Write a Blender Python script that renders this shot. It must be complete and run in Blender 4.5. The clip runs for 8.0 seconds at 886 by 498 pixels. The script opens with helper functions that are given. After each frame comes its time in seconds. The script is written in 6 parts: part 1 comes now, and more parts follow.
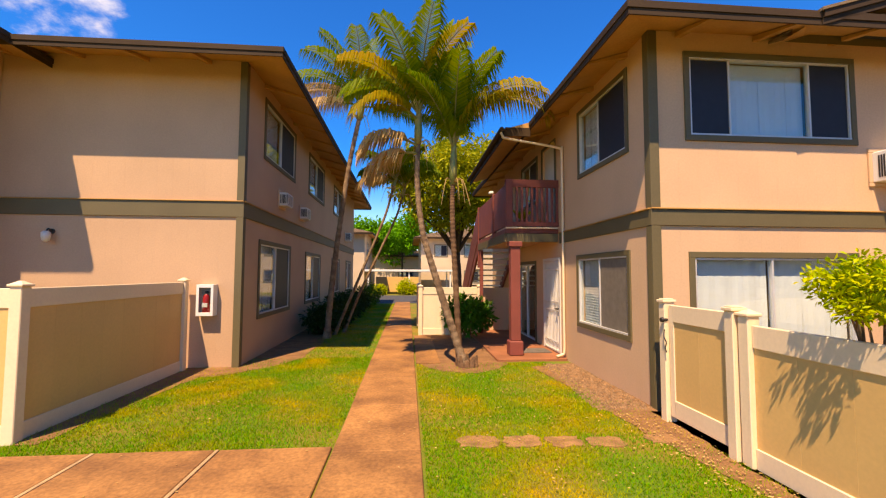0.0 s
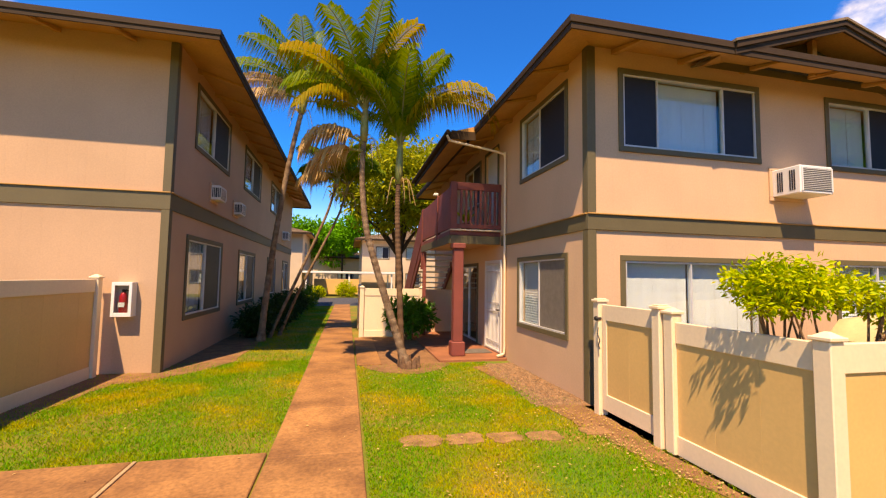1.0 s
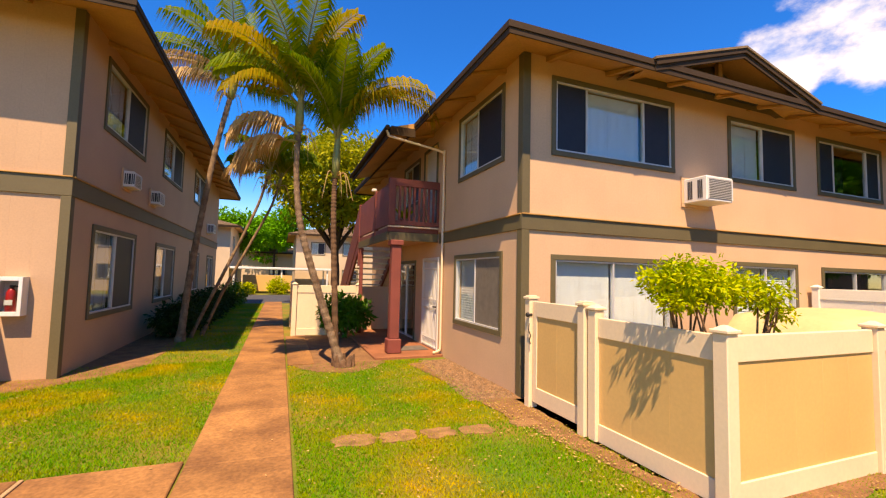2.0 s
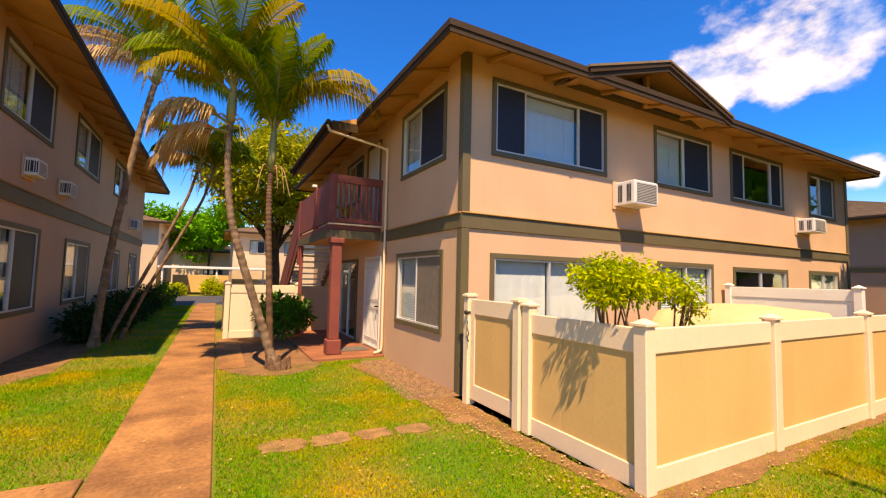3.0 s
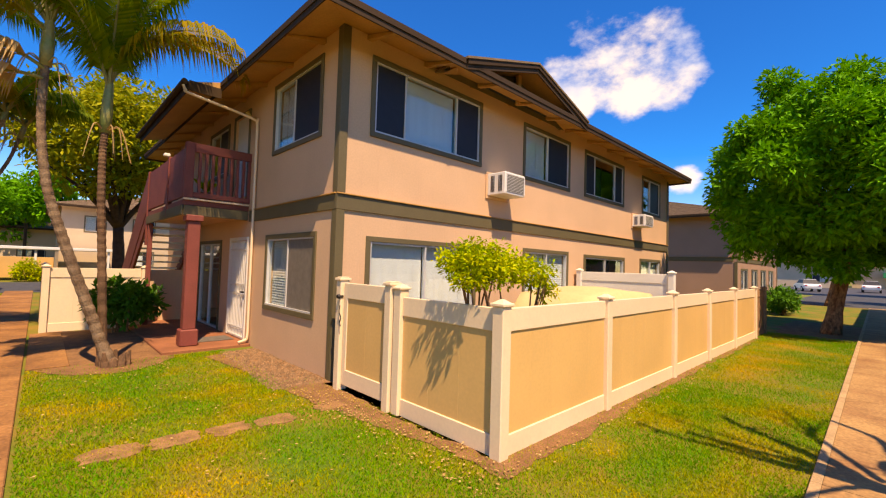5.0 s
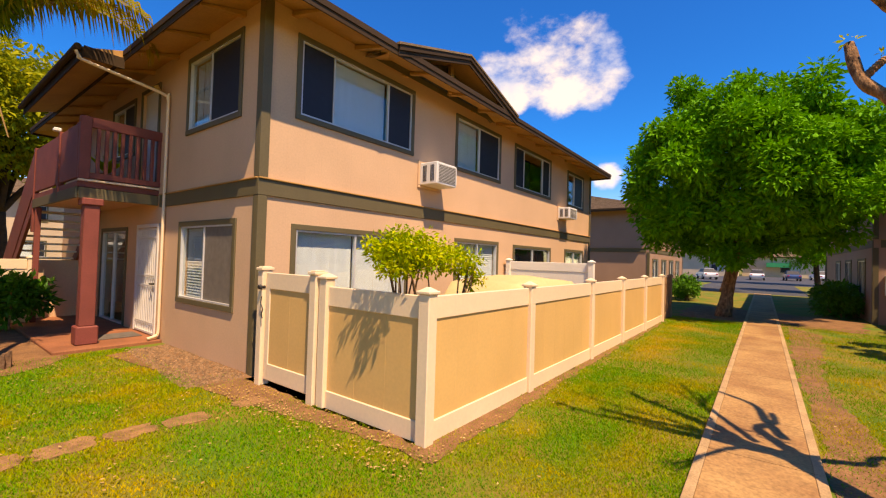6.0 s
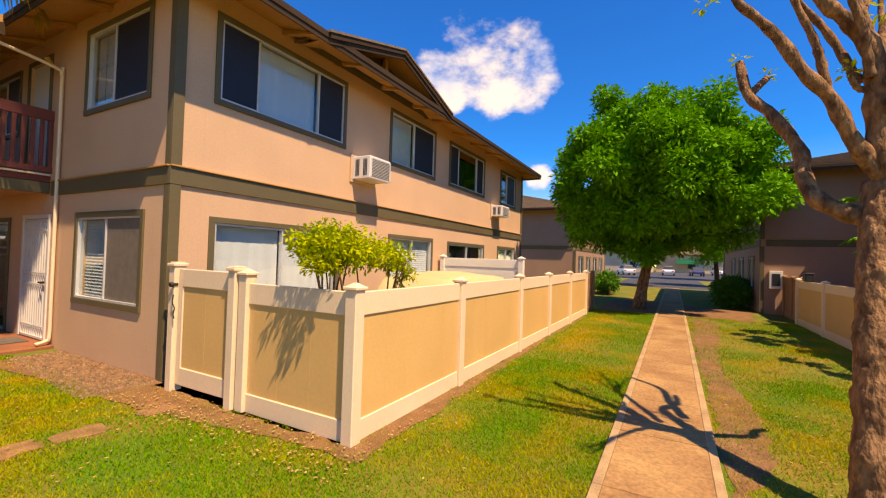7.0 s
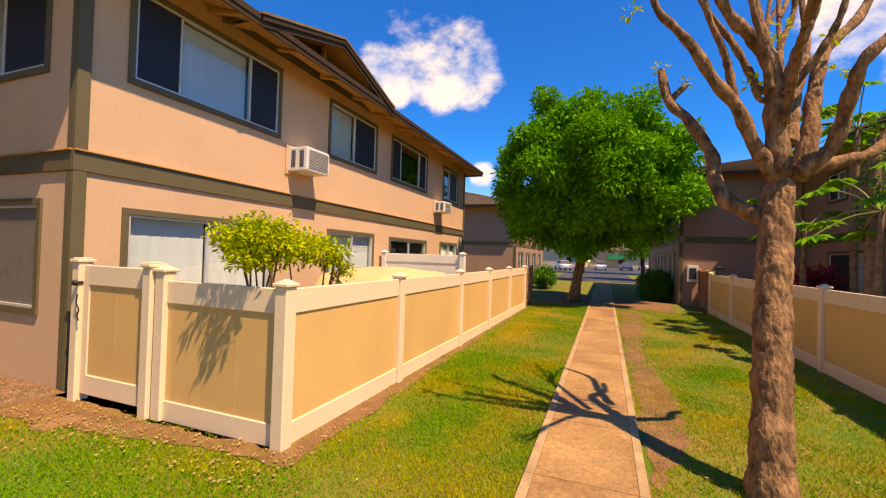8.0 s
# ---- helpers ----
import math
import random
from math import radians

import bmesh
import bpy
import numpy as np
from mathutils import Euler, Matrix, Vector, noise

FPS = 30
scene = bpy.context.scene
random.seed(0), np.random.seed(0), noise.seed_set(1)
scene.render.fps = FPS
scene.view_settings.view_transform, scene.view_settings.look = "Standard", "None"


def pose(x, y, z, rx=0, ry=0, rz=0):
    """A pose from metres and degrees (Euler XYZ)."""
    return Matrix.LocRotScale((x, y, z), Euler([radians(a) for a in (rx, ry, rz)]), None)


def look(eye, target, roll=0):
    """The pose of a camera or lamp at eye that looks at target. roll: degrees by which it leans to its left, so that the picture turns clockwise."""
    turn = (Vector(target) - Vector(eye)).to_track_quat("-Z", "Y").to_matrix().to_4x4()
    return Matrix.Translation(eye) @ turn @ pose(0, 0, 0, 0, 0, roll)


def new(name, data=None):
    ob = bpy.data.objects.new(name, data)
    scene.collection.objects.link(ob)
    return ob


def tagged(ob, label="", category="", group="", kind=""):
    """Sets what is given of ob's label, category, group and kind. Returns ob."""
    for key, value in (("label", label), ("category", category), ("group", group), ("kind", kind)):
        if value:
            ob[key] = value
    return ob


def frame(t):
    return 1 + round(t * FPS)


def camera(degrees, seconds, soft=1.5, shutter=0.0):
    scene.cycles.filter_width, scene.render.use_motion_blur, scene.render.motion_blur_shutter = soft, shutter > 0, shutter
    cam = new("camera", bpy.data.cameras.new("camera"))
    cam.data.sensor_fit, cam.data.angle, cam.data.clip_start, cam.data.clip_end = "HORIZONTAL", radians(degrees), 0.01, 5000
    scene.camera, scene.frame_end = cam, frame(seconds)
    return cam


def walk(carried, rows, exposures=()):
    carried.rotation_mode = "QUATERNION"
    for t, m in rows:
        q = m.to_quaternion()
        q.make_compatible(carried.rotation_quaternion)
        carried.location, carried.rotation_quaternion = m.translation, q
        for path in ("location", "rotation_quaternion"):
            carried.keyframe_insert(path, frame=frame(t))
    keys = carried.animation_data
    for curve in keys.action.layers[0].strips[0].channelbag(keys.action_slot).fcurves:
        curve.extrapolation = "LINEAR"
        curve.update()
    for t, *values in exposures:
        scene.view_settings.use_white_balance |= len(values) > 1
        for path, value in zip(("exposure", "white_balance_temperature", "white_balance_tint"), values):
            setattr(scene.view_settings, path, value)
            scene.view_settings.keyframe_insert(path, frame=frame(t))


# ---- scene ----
cam = camera(93.1, 8.0, soft=1.2)
PATH = [
    (0, (0.286, -0.062, 1.861), (0.452, 1.928, 1.978), 0.2),
    (0.5, (0.301, -0.059, 1.846), (0.584, 1.918, 1.966), 0.5),
    (1, (0.229, -0.027, 1.8), (0.67, 1.919, 1.936), 0.9),
    (1.5, (0.222, -0.019, 1.803), (0.817, 1.886, 1.934), 1.2),
    (3, (0.387, -0.022, 1.766), (1.331, 1.736, 1.902), 1.3),
    (3.5, (0.435, -0.016, 1.754), (1.504, 1.67, 1.884), 1.4),
    (4, (0.478, -0.026, 1.744), (1.652, 1.589, 1.863), 1.6),
    (5.5, (0.57, -0.082, 1.74), (2.061, 1.249, 1.801), 1.7),
    (6, (0.615, -0.111, 1.718), (2.204, 1.103, 1.765), 1.7),
    (6.5, (0.652, -0.136, 1.711), (2.321, 0.964, 1.758), 1.9),
    (7, (0.686, -0.163, 1.702), (2.437, 0.802, 1.744), 1.8),
    (7.5, (0.715, -0.188, 1.684), (2.535, 0.64, 1.722), 1.6),
    (8, (0.759, -0.201, 1.699), (2.622, 0.524, 1.729), 1.8),
]
walk(cam, [(t, look(eye, target, roll)) for t, eye, target, roll in PATH],
     exposures=[(0.0, 0.75, 7950, 25), (1.5, 0.78, 7950, 25), (4.0, 0.71, 7950, 25), (5.5, 0.54, 7950, 25), (8.0, 0.53, 7950, 25)])

# ---- world, sun ----
SUN = Vector((-0.23, -0.525, 1.0)).normalized()
sun = new("sun", bpy.data.lights.new("sun", "SUN"))
sun.data.energy, sun.data.angle, sun.data.color = 5.0, radians(0.53), (1.0, 0.87, 0.64)
sun.matrix_world = look(SUN * 60, (0, 0, 0))


def make_world():
    world = bpy.data.worlds.new("world")
    scene.world = world
    world.use_nodes = True
    nt = world.node_tree
    N, L = nt.nodes, nt.links
    N.clear()
    out, bg = N.new("ShaderNodeOutputWorld"), N.new("ShaderNodeBackground")
    sky = N.new("ShaderNodeTexSky")
    sky.sky_type, sky.sun_disc = "NISHITA", False
    sky.sun_elevation, sky.sun_rotation = math.asin(SUN.z), math.atan2(SUN.x, SUN.y)
    sky.dust_density, sky.ozone_density = 0.0, 3.0
    hsv = N.new("ShaderNodeHueSaturation")
    hsv.inputs["Saturation"].default_value, hsv.inputs["Value"].default_value = 1.6, 1.26
    hsv.inputs["Hue"].default_value = 0.513
    L.new(sky.outputs[0], hsv.inputs["Color"])
    tc = N.new("ShaderNodeTexCoord")
    noi = N.new("ShaderNodeTexNoise")
    noi.inputs["Scale"].default_value, noi.inputs["Detail"].default_value, noi.inputs["Roughness"].default_value = 7.0, 9.0, 0.6
    mapn = N.new("ShaderNodeMapping")
    mapn.inputs["Scale"].default_value = (1, 1, 1.7)
    L.new(tc.outputs["Generated"], mapn.inputs[0])
    L.new(mapn.outputs[0], noi.inputs["Vector"])

    def m(op, a, b, clamp=False):
        n = N.new("ShaderNodeMath")
        n.operation, n.use_clamp = op, clamp
        for i, v in enumerate((a, b)):
            if isinstance(v, (int, float)):
                n.inputs[i].default_value = v
            else:
                L.new(v, n.inputs[i])
        return n.outputs[0]

    # cumulus banks: direction, radius, density
    total = None
    for d, r, amt in CLOUDS:
        dot = N.new("ShaderNodeVectorMath")
        dot.operation = "DOT_PRODUCT"
        L.new(tc.outputs["Generated"], dot.inputs[0])
        dot.inputs[1].default_value = Vector(d).normalized()
        mr = N.new("ShaderNodeMapRange")
        mr.interpolation_type = "SMOOTHSTEP"
        mr.inputs["From Min"].default_value, mr.inputs["From Max"].default_value = math.cos(radians(r)), math.cos(radians(r * 0.25))
        mr.inputs["To Max"].default_value = amt
        L.new(dot.outputs["Value"], mr.inputs["Value"])
        total = mr.outputs[0] if total is None else m("MAXIMUM", total, mr.outputs[0])
    body = m("ADD", total, m("MULTIPLY", m("SUBTRACT", noi.outputs["Fac"], 0.5), 2.15))
    mask = N.new("ShaderNodeMapRange")
    mask.interpolation_type = "SMOOTHSTEP"
    mask.inputs["From Min"].default_value, mask.inputs["From Max"].default_value = 0.42, 0.98
    L.new(body, mask.inputs["Value"])
    cover = m("MULTIPLY", mask.outputs[0], m("GREATER_THAN", total, 0.02))
    shade = N.new("ShaderNodeMixRGB")
    noi2 = N.new("ShaderNodeTexNoise")
    noi2.inputs["Scale"].default_value, noi2.inputs["Detail"].default_value = 11.0, 6.0
    L.new(tc.outputs["Generated"], noi2.inputs["Vector"])
    shade.inputs[1].default_value, shade.inputs[2].default_value = (4.0, 4.6, 5.7, 1), (6.4, 6.2, 5.6, 1)
    ramp = N.new("ShaderNodeMapRange")
    ramp.inputs["From Min"].default_value, ramp.inputs["From Max"].default_value = 0.38, 0.56
    L.new(noi2.outputs["Fac"], ramp.inputs["Value"])
    L.new(ramp.outputs[0], shade.inputs[0])
    mix = N.new("ShaderNodeMixRGB")
    L.new(cover, mix.inputs[0])
    L.new(hsv.outputs[0], mix.inputs[1])
    L.new(shade.outputs[0], mix.inputs[2])
    L.new(mix.outputs[0], bg.inputs["Color"])
    bg.inputs["Strength"].default_value = 0.125
    L.new(bg.outputs[0], out.inputs["Surface"])


CLOUDS = [((0.800, 0.455, 0.392), 5.5, 0.82), ((0.829, 0.389, 0.402), 6.0, 0.82), ((0.855, 0.334, 0.397), 5.5, 0.82),
          ((0.881, 0.288, 0.376), 4.9, 0.78), ((0.819, 0.437, 0.373), 3.9, 0.82), ((0.859, 0.355, 0.369), 5.2, 0.82),
          ((0.789, 0.384, 0.480), 5.5, 0.60), ((0.827, 0.322, 0.461), 5.5, 0.60), ((0.863, 0.273, 0.424), 4.5, 0.65),
          ((0.892, 0.249, 0.377), 3.0, 0.60),
          ((0.94, 0.278, 0.19), 2.6, 0.75), ((0.85, -0.363, 0.40), 8, 0.7), ((0.82, -0.45, 0.36), 7, 0.8), ((-0.573, 0.703, 0.44), 8, 0.5), ((-0.65, 0.62, 0.47), 8, 0.6)]
make_world()


# ---- materials ----
def mat(name, col, rough=0.7, var=0.25, scale=3.0, fine=60.0, bump=0.15, metal=0.0, spec=0.4, col2=None, stretch=(1, 1, 1), per_piece=0.0, island=False):
    """A painted or natural surface: two scales of colour variation, fine relief."""
    ma = bpy.data.materials.new(name)
    ma.use_nodes = True
    nt = ma.node_tree
    N, L = nt.nodes, nt.links
    b = N["Principled BSDF"]
    b.inputs["Roughness"].default_value, b.inputs["Metallic"].default_value = rough, metal
    b.inputs["Specular IOR Level"].default_value = spec
    tc, mp = N.new("ShaderNodeTexCoord"), N.new("ShaderNodeMapping")
    mp.inputs["Scale"].default_value = stretch
    geo = N.new("ShaderNodeNewGeometry")
    L.new(geo.outputs["Position"], mp.inputs[0])
    n1, n2 = N.new("ShaderNodeTexNoise"), N.new("ShaderNodeTexNoise")
    for n, s, d in ((n1, scale, 5), (n2, fine, 3)):
        n.inputs["Scale"].default_value, n.inputs["Detail"].default_value = s, d
        L.new(mp.outputs[0], n.inputs["Vector"])
    mx = N.new("ShaderNodeMixRGB")
    c2 = col2 or tuple(c * (1 - var) for c in col)
    mx.inputs[1].default_value, mx.inputs[2].default_value = (*col, 1), (*c2, 1)
    r = N.new("ShaderNodeMapRange")
    r.inputs["From Min"].default_value, r.inputs["From Max"].default_value = 0.35, 0.68
    L.new(n1.outputs["Fac"], r.inputs["Value"])
    L.new(r.outputs[0], mx.inputs[0])
    m2 = N.new("ShaderNodeMixRGB")
    m2.blend_type = "MULTIPLY"
    m2.inputs[0].default_value = 1.0
    r2 = N.new("ShaderNodeMapRange")
    r2.inputs["From Min"].default_value, r2.inputs["From Max"].default_value = 0.3, 0.7
    r2.inputs["To Min"].default_value, r2.inputs["To Max"].default_value = 1 - var * 0.6, 1 + var * 0.3
    L.new(n2.outputs["Fac"], r2.inputs["Value"])
    L.new(mx.outputs[0], m2.inputs[1])
    L.new(r2.outputs[0], m2.inputs[2])
    last = m2.outputs[0]
    if per_piece:
        oi = N.new("ShaderNodeObjectInfo")
        m3, r3 = N.new("ShaderNodeMixRGB"), N.new("ShaderNodeMapRange")
        m3.blend_type = "MULTIPLY"
        m3.inputs[0].default_value = 1.0
        r3.inputs["To Min"].default_value, r3.inputs["To Max"].default_value = 1 - per_piece, 1 + per_piece
        L.new(geo.outputs["Random Per Island"] if island else oi.outputs["Random"], r3.inputs["Value"])
        L.new(last, m3.inputs[1])
        L.new(r3.outputs[0], m3.inputs[2])
        last = m3.outputs[0]
    L.new(last, b.inputs["Base Color"])
    if bump:
        bp = N.new("ShaderNodeBump")
        bp.inputs["Strength"].default_value, bp.inputs["Distance"].default_value = bump, 0.02
        L.new(n2.outputs["Fac"], bp.inputs["Height"])
        L.new(bp.outputs[0], b.inputs["Normal"])
    return ma


def leaf_mat(name, col, col2, trans=0.35, rough=0.45, own=0.6, wide=0.5, scale=1.3, shift=0.0):
    """Thin leaves that let light through; each leaf has its own tone."""
    ma = bpy.data.materials.new(name)
    ma.use_nodes = True
    nt = ma.node_tree
    N, L = nt.nodes, nt.links
    b, out = N["Principled BSDF"], N["Material Output"]
    b.inputs["Roughness"].default_value, b.inputs["Specular IOR Level"].default_value = rough, 0.1
    geo, mx = N.new("ShaderNodeNewGeometry"), N.new("ShaderNodeMixRGB")
    mx.inputs[1].default_value, mx.inputs[2].default_value = (*col, 1), (*col2, 1)
    n1 = N.new("ShaderNodeTexNoise")
    n1.inputs["Scale"].default_value, n1.inputs["Detail"].default_value = scale, 4
    L.new(geo.outputs["Position"], n1.inputs["Vector"])
    add = N.new("ShaderNodeMath")
    add.operation = "MULTIPLY_ADD"
    add.inputs[1].default_value, add.use_clamp = own, True
    L.new(geo.outputs["Random Per Island"], add.inputs[0])
    sub = N.new("ShaderNodeMapRange")
    sub.inputs["From Min"].default_value, sub.inputs["From Max"].default_value = shift, shift + (1 - shift) * (0.45 if shift else 1.0)
    sub.inputs["To Max"].default_value = wide
    L.new(n1.outputs["Fac"], sub.inputs[0])
    L.new(sub.outputs[0], add.inputs[2])
    L.new(add.outputs[0], mx.inputs[0])
    L.new(mx.outputs[0], b.inputs["Base Color"])
    tr, ms = N.new("ShaderNodeBsdfTranslucent"), N.new("ShaderNodeMixShader")
    L.new(mx.outputs[0], tr.inputs["Color"])
    ms.inputs[0].default_value = trans
    L.new(b.outputs[0], ms.inputs[1])
    L.new(tr.outputs[0], ms.inputs[2])
    L.new(ms.outputs[0], out.inputs["Surface"])
    return ma


def siding_mat(name, col):
    """Grooved plywood siding: shallow vertical grooves, brushed paint, rain streaks."""
    ma = mat(name, col, rough=0.75, var=0.10, scale=0.8, fine=35, bump=0.0)
    nt = ma.node_tree
    N, L = nt.nodes, nt.links
    geo, sep = N.new("ShaderNodeNewGeometry"), N.new("ShaderNodeSeparateXYZ")
    L.new(geo.outputs["Position"], sep.inputs[0])
    s = N.new("ShaderNodeMath")
    s.operation = "ADD"
    L.new(sep.outputs[0], s.inputs[0])
    L.new(sep.outputs[1], s.inputs[1])
    fr = N.new("ShaderNodeMath")
    fr.operation = "PINGPONG"
    fr.inputs[1].default_value = 0.1525
    L.new(s.outputs[0], fr.inputs[0])
    gr = N.new("ShaderNodeMapRange")
    gr.inputs["From Max"].default_value = 0.006
    L.new(fr.outputs[0], gr.inputs["Value"])
    nz, mp = N.new("ShaderNodeTexNoise"), N.new("ShaderNodeMapping")
    mp.inputs["Scale"].default_value = (45, 45, 4)
    L.new(geo.outputs["Position"], mp.inputs[0])
    L.new(mp.outputs[0], nz.inputs["Vector"])
    nz.inputs["Scale"].default_value, nz.inputs["Detail"].default_value = 1.0, 4
    ad = N.new("ShaderNodeMath")
    ad.operation = "MULTIPLY_ADD"
    ad.inputs[1].default_value = 0.3
    L.new(nz.outputs["Fac"], ad.inputs[0])
    L.new(gr.outputs[0], ad.inputs[2])
    bp = N.new("ShaderNodeBump")
    bp.inputs["Strength"].default_value, bp.inputs["Distance"].default_value = 0.35, 0.006
    L.new(ad.outputs[0], bp.inputs["Height"])
    L.new(bp.outputs[0], N["Principled BSDF"].inputs["Normal"])
    return ma


def glass_mat(name, tint):
    ma = bpy.data.materials.new(name)
    ma.use_nodes = True
    nt = ma.node_tree
    N, L = nt.nodes, nt.links
    N.remove(N["Principled BSDF"])
    gl, tr, ms, fr = N.new("ShaderNodeBsdfGlossy"), N.new("ShaderNodeBsdfTransparent"), N.new("ShaderNodeMixShader"), N.new("ShaderNodeLayerWeight")
    pw, ma2 = N.new("ShaderNodeMath"), N.new("ShaderNodeMath")
    pw.operation, ma2.operation = "POWER", "MULTIPLY_ADD"
    pw.inputs[1].default_value, ma2.inputs[1].default_value, ma2.inputs[2].default_value = 3.5, 0.8, 0.06
    gl.inputs["Roughness"].default_value = 0.02
    tr.inputs["Color"].default_value = (*tint, 1)
    L.new(fr.outputs["Facing"], pw.inputs[0])
    L.new(pw.outputs[0], ma2.inputs[0])
    L.new(ma2.outputs[0], ms.inputs[0])
    L.new(tr.outputs[0], ms.inputs[1])
    L.new(gl.outputs[0], ms.inputs[2])
    L.new(ms.outputs[0], N["Material Output"].inputs["Surface"])
    return ma


def lawn_mat():
    ma = mat("lawn_soil", (0.09, 0.16, 0.003), rough=0.95, var=0.35, scale=1.0, fine=55, bump=0.6, col2=(0.27, 0.16, 0.02))
    return ma


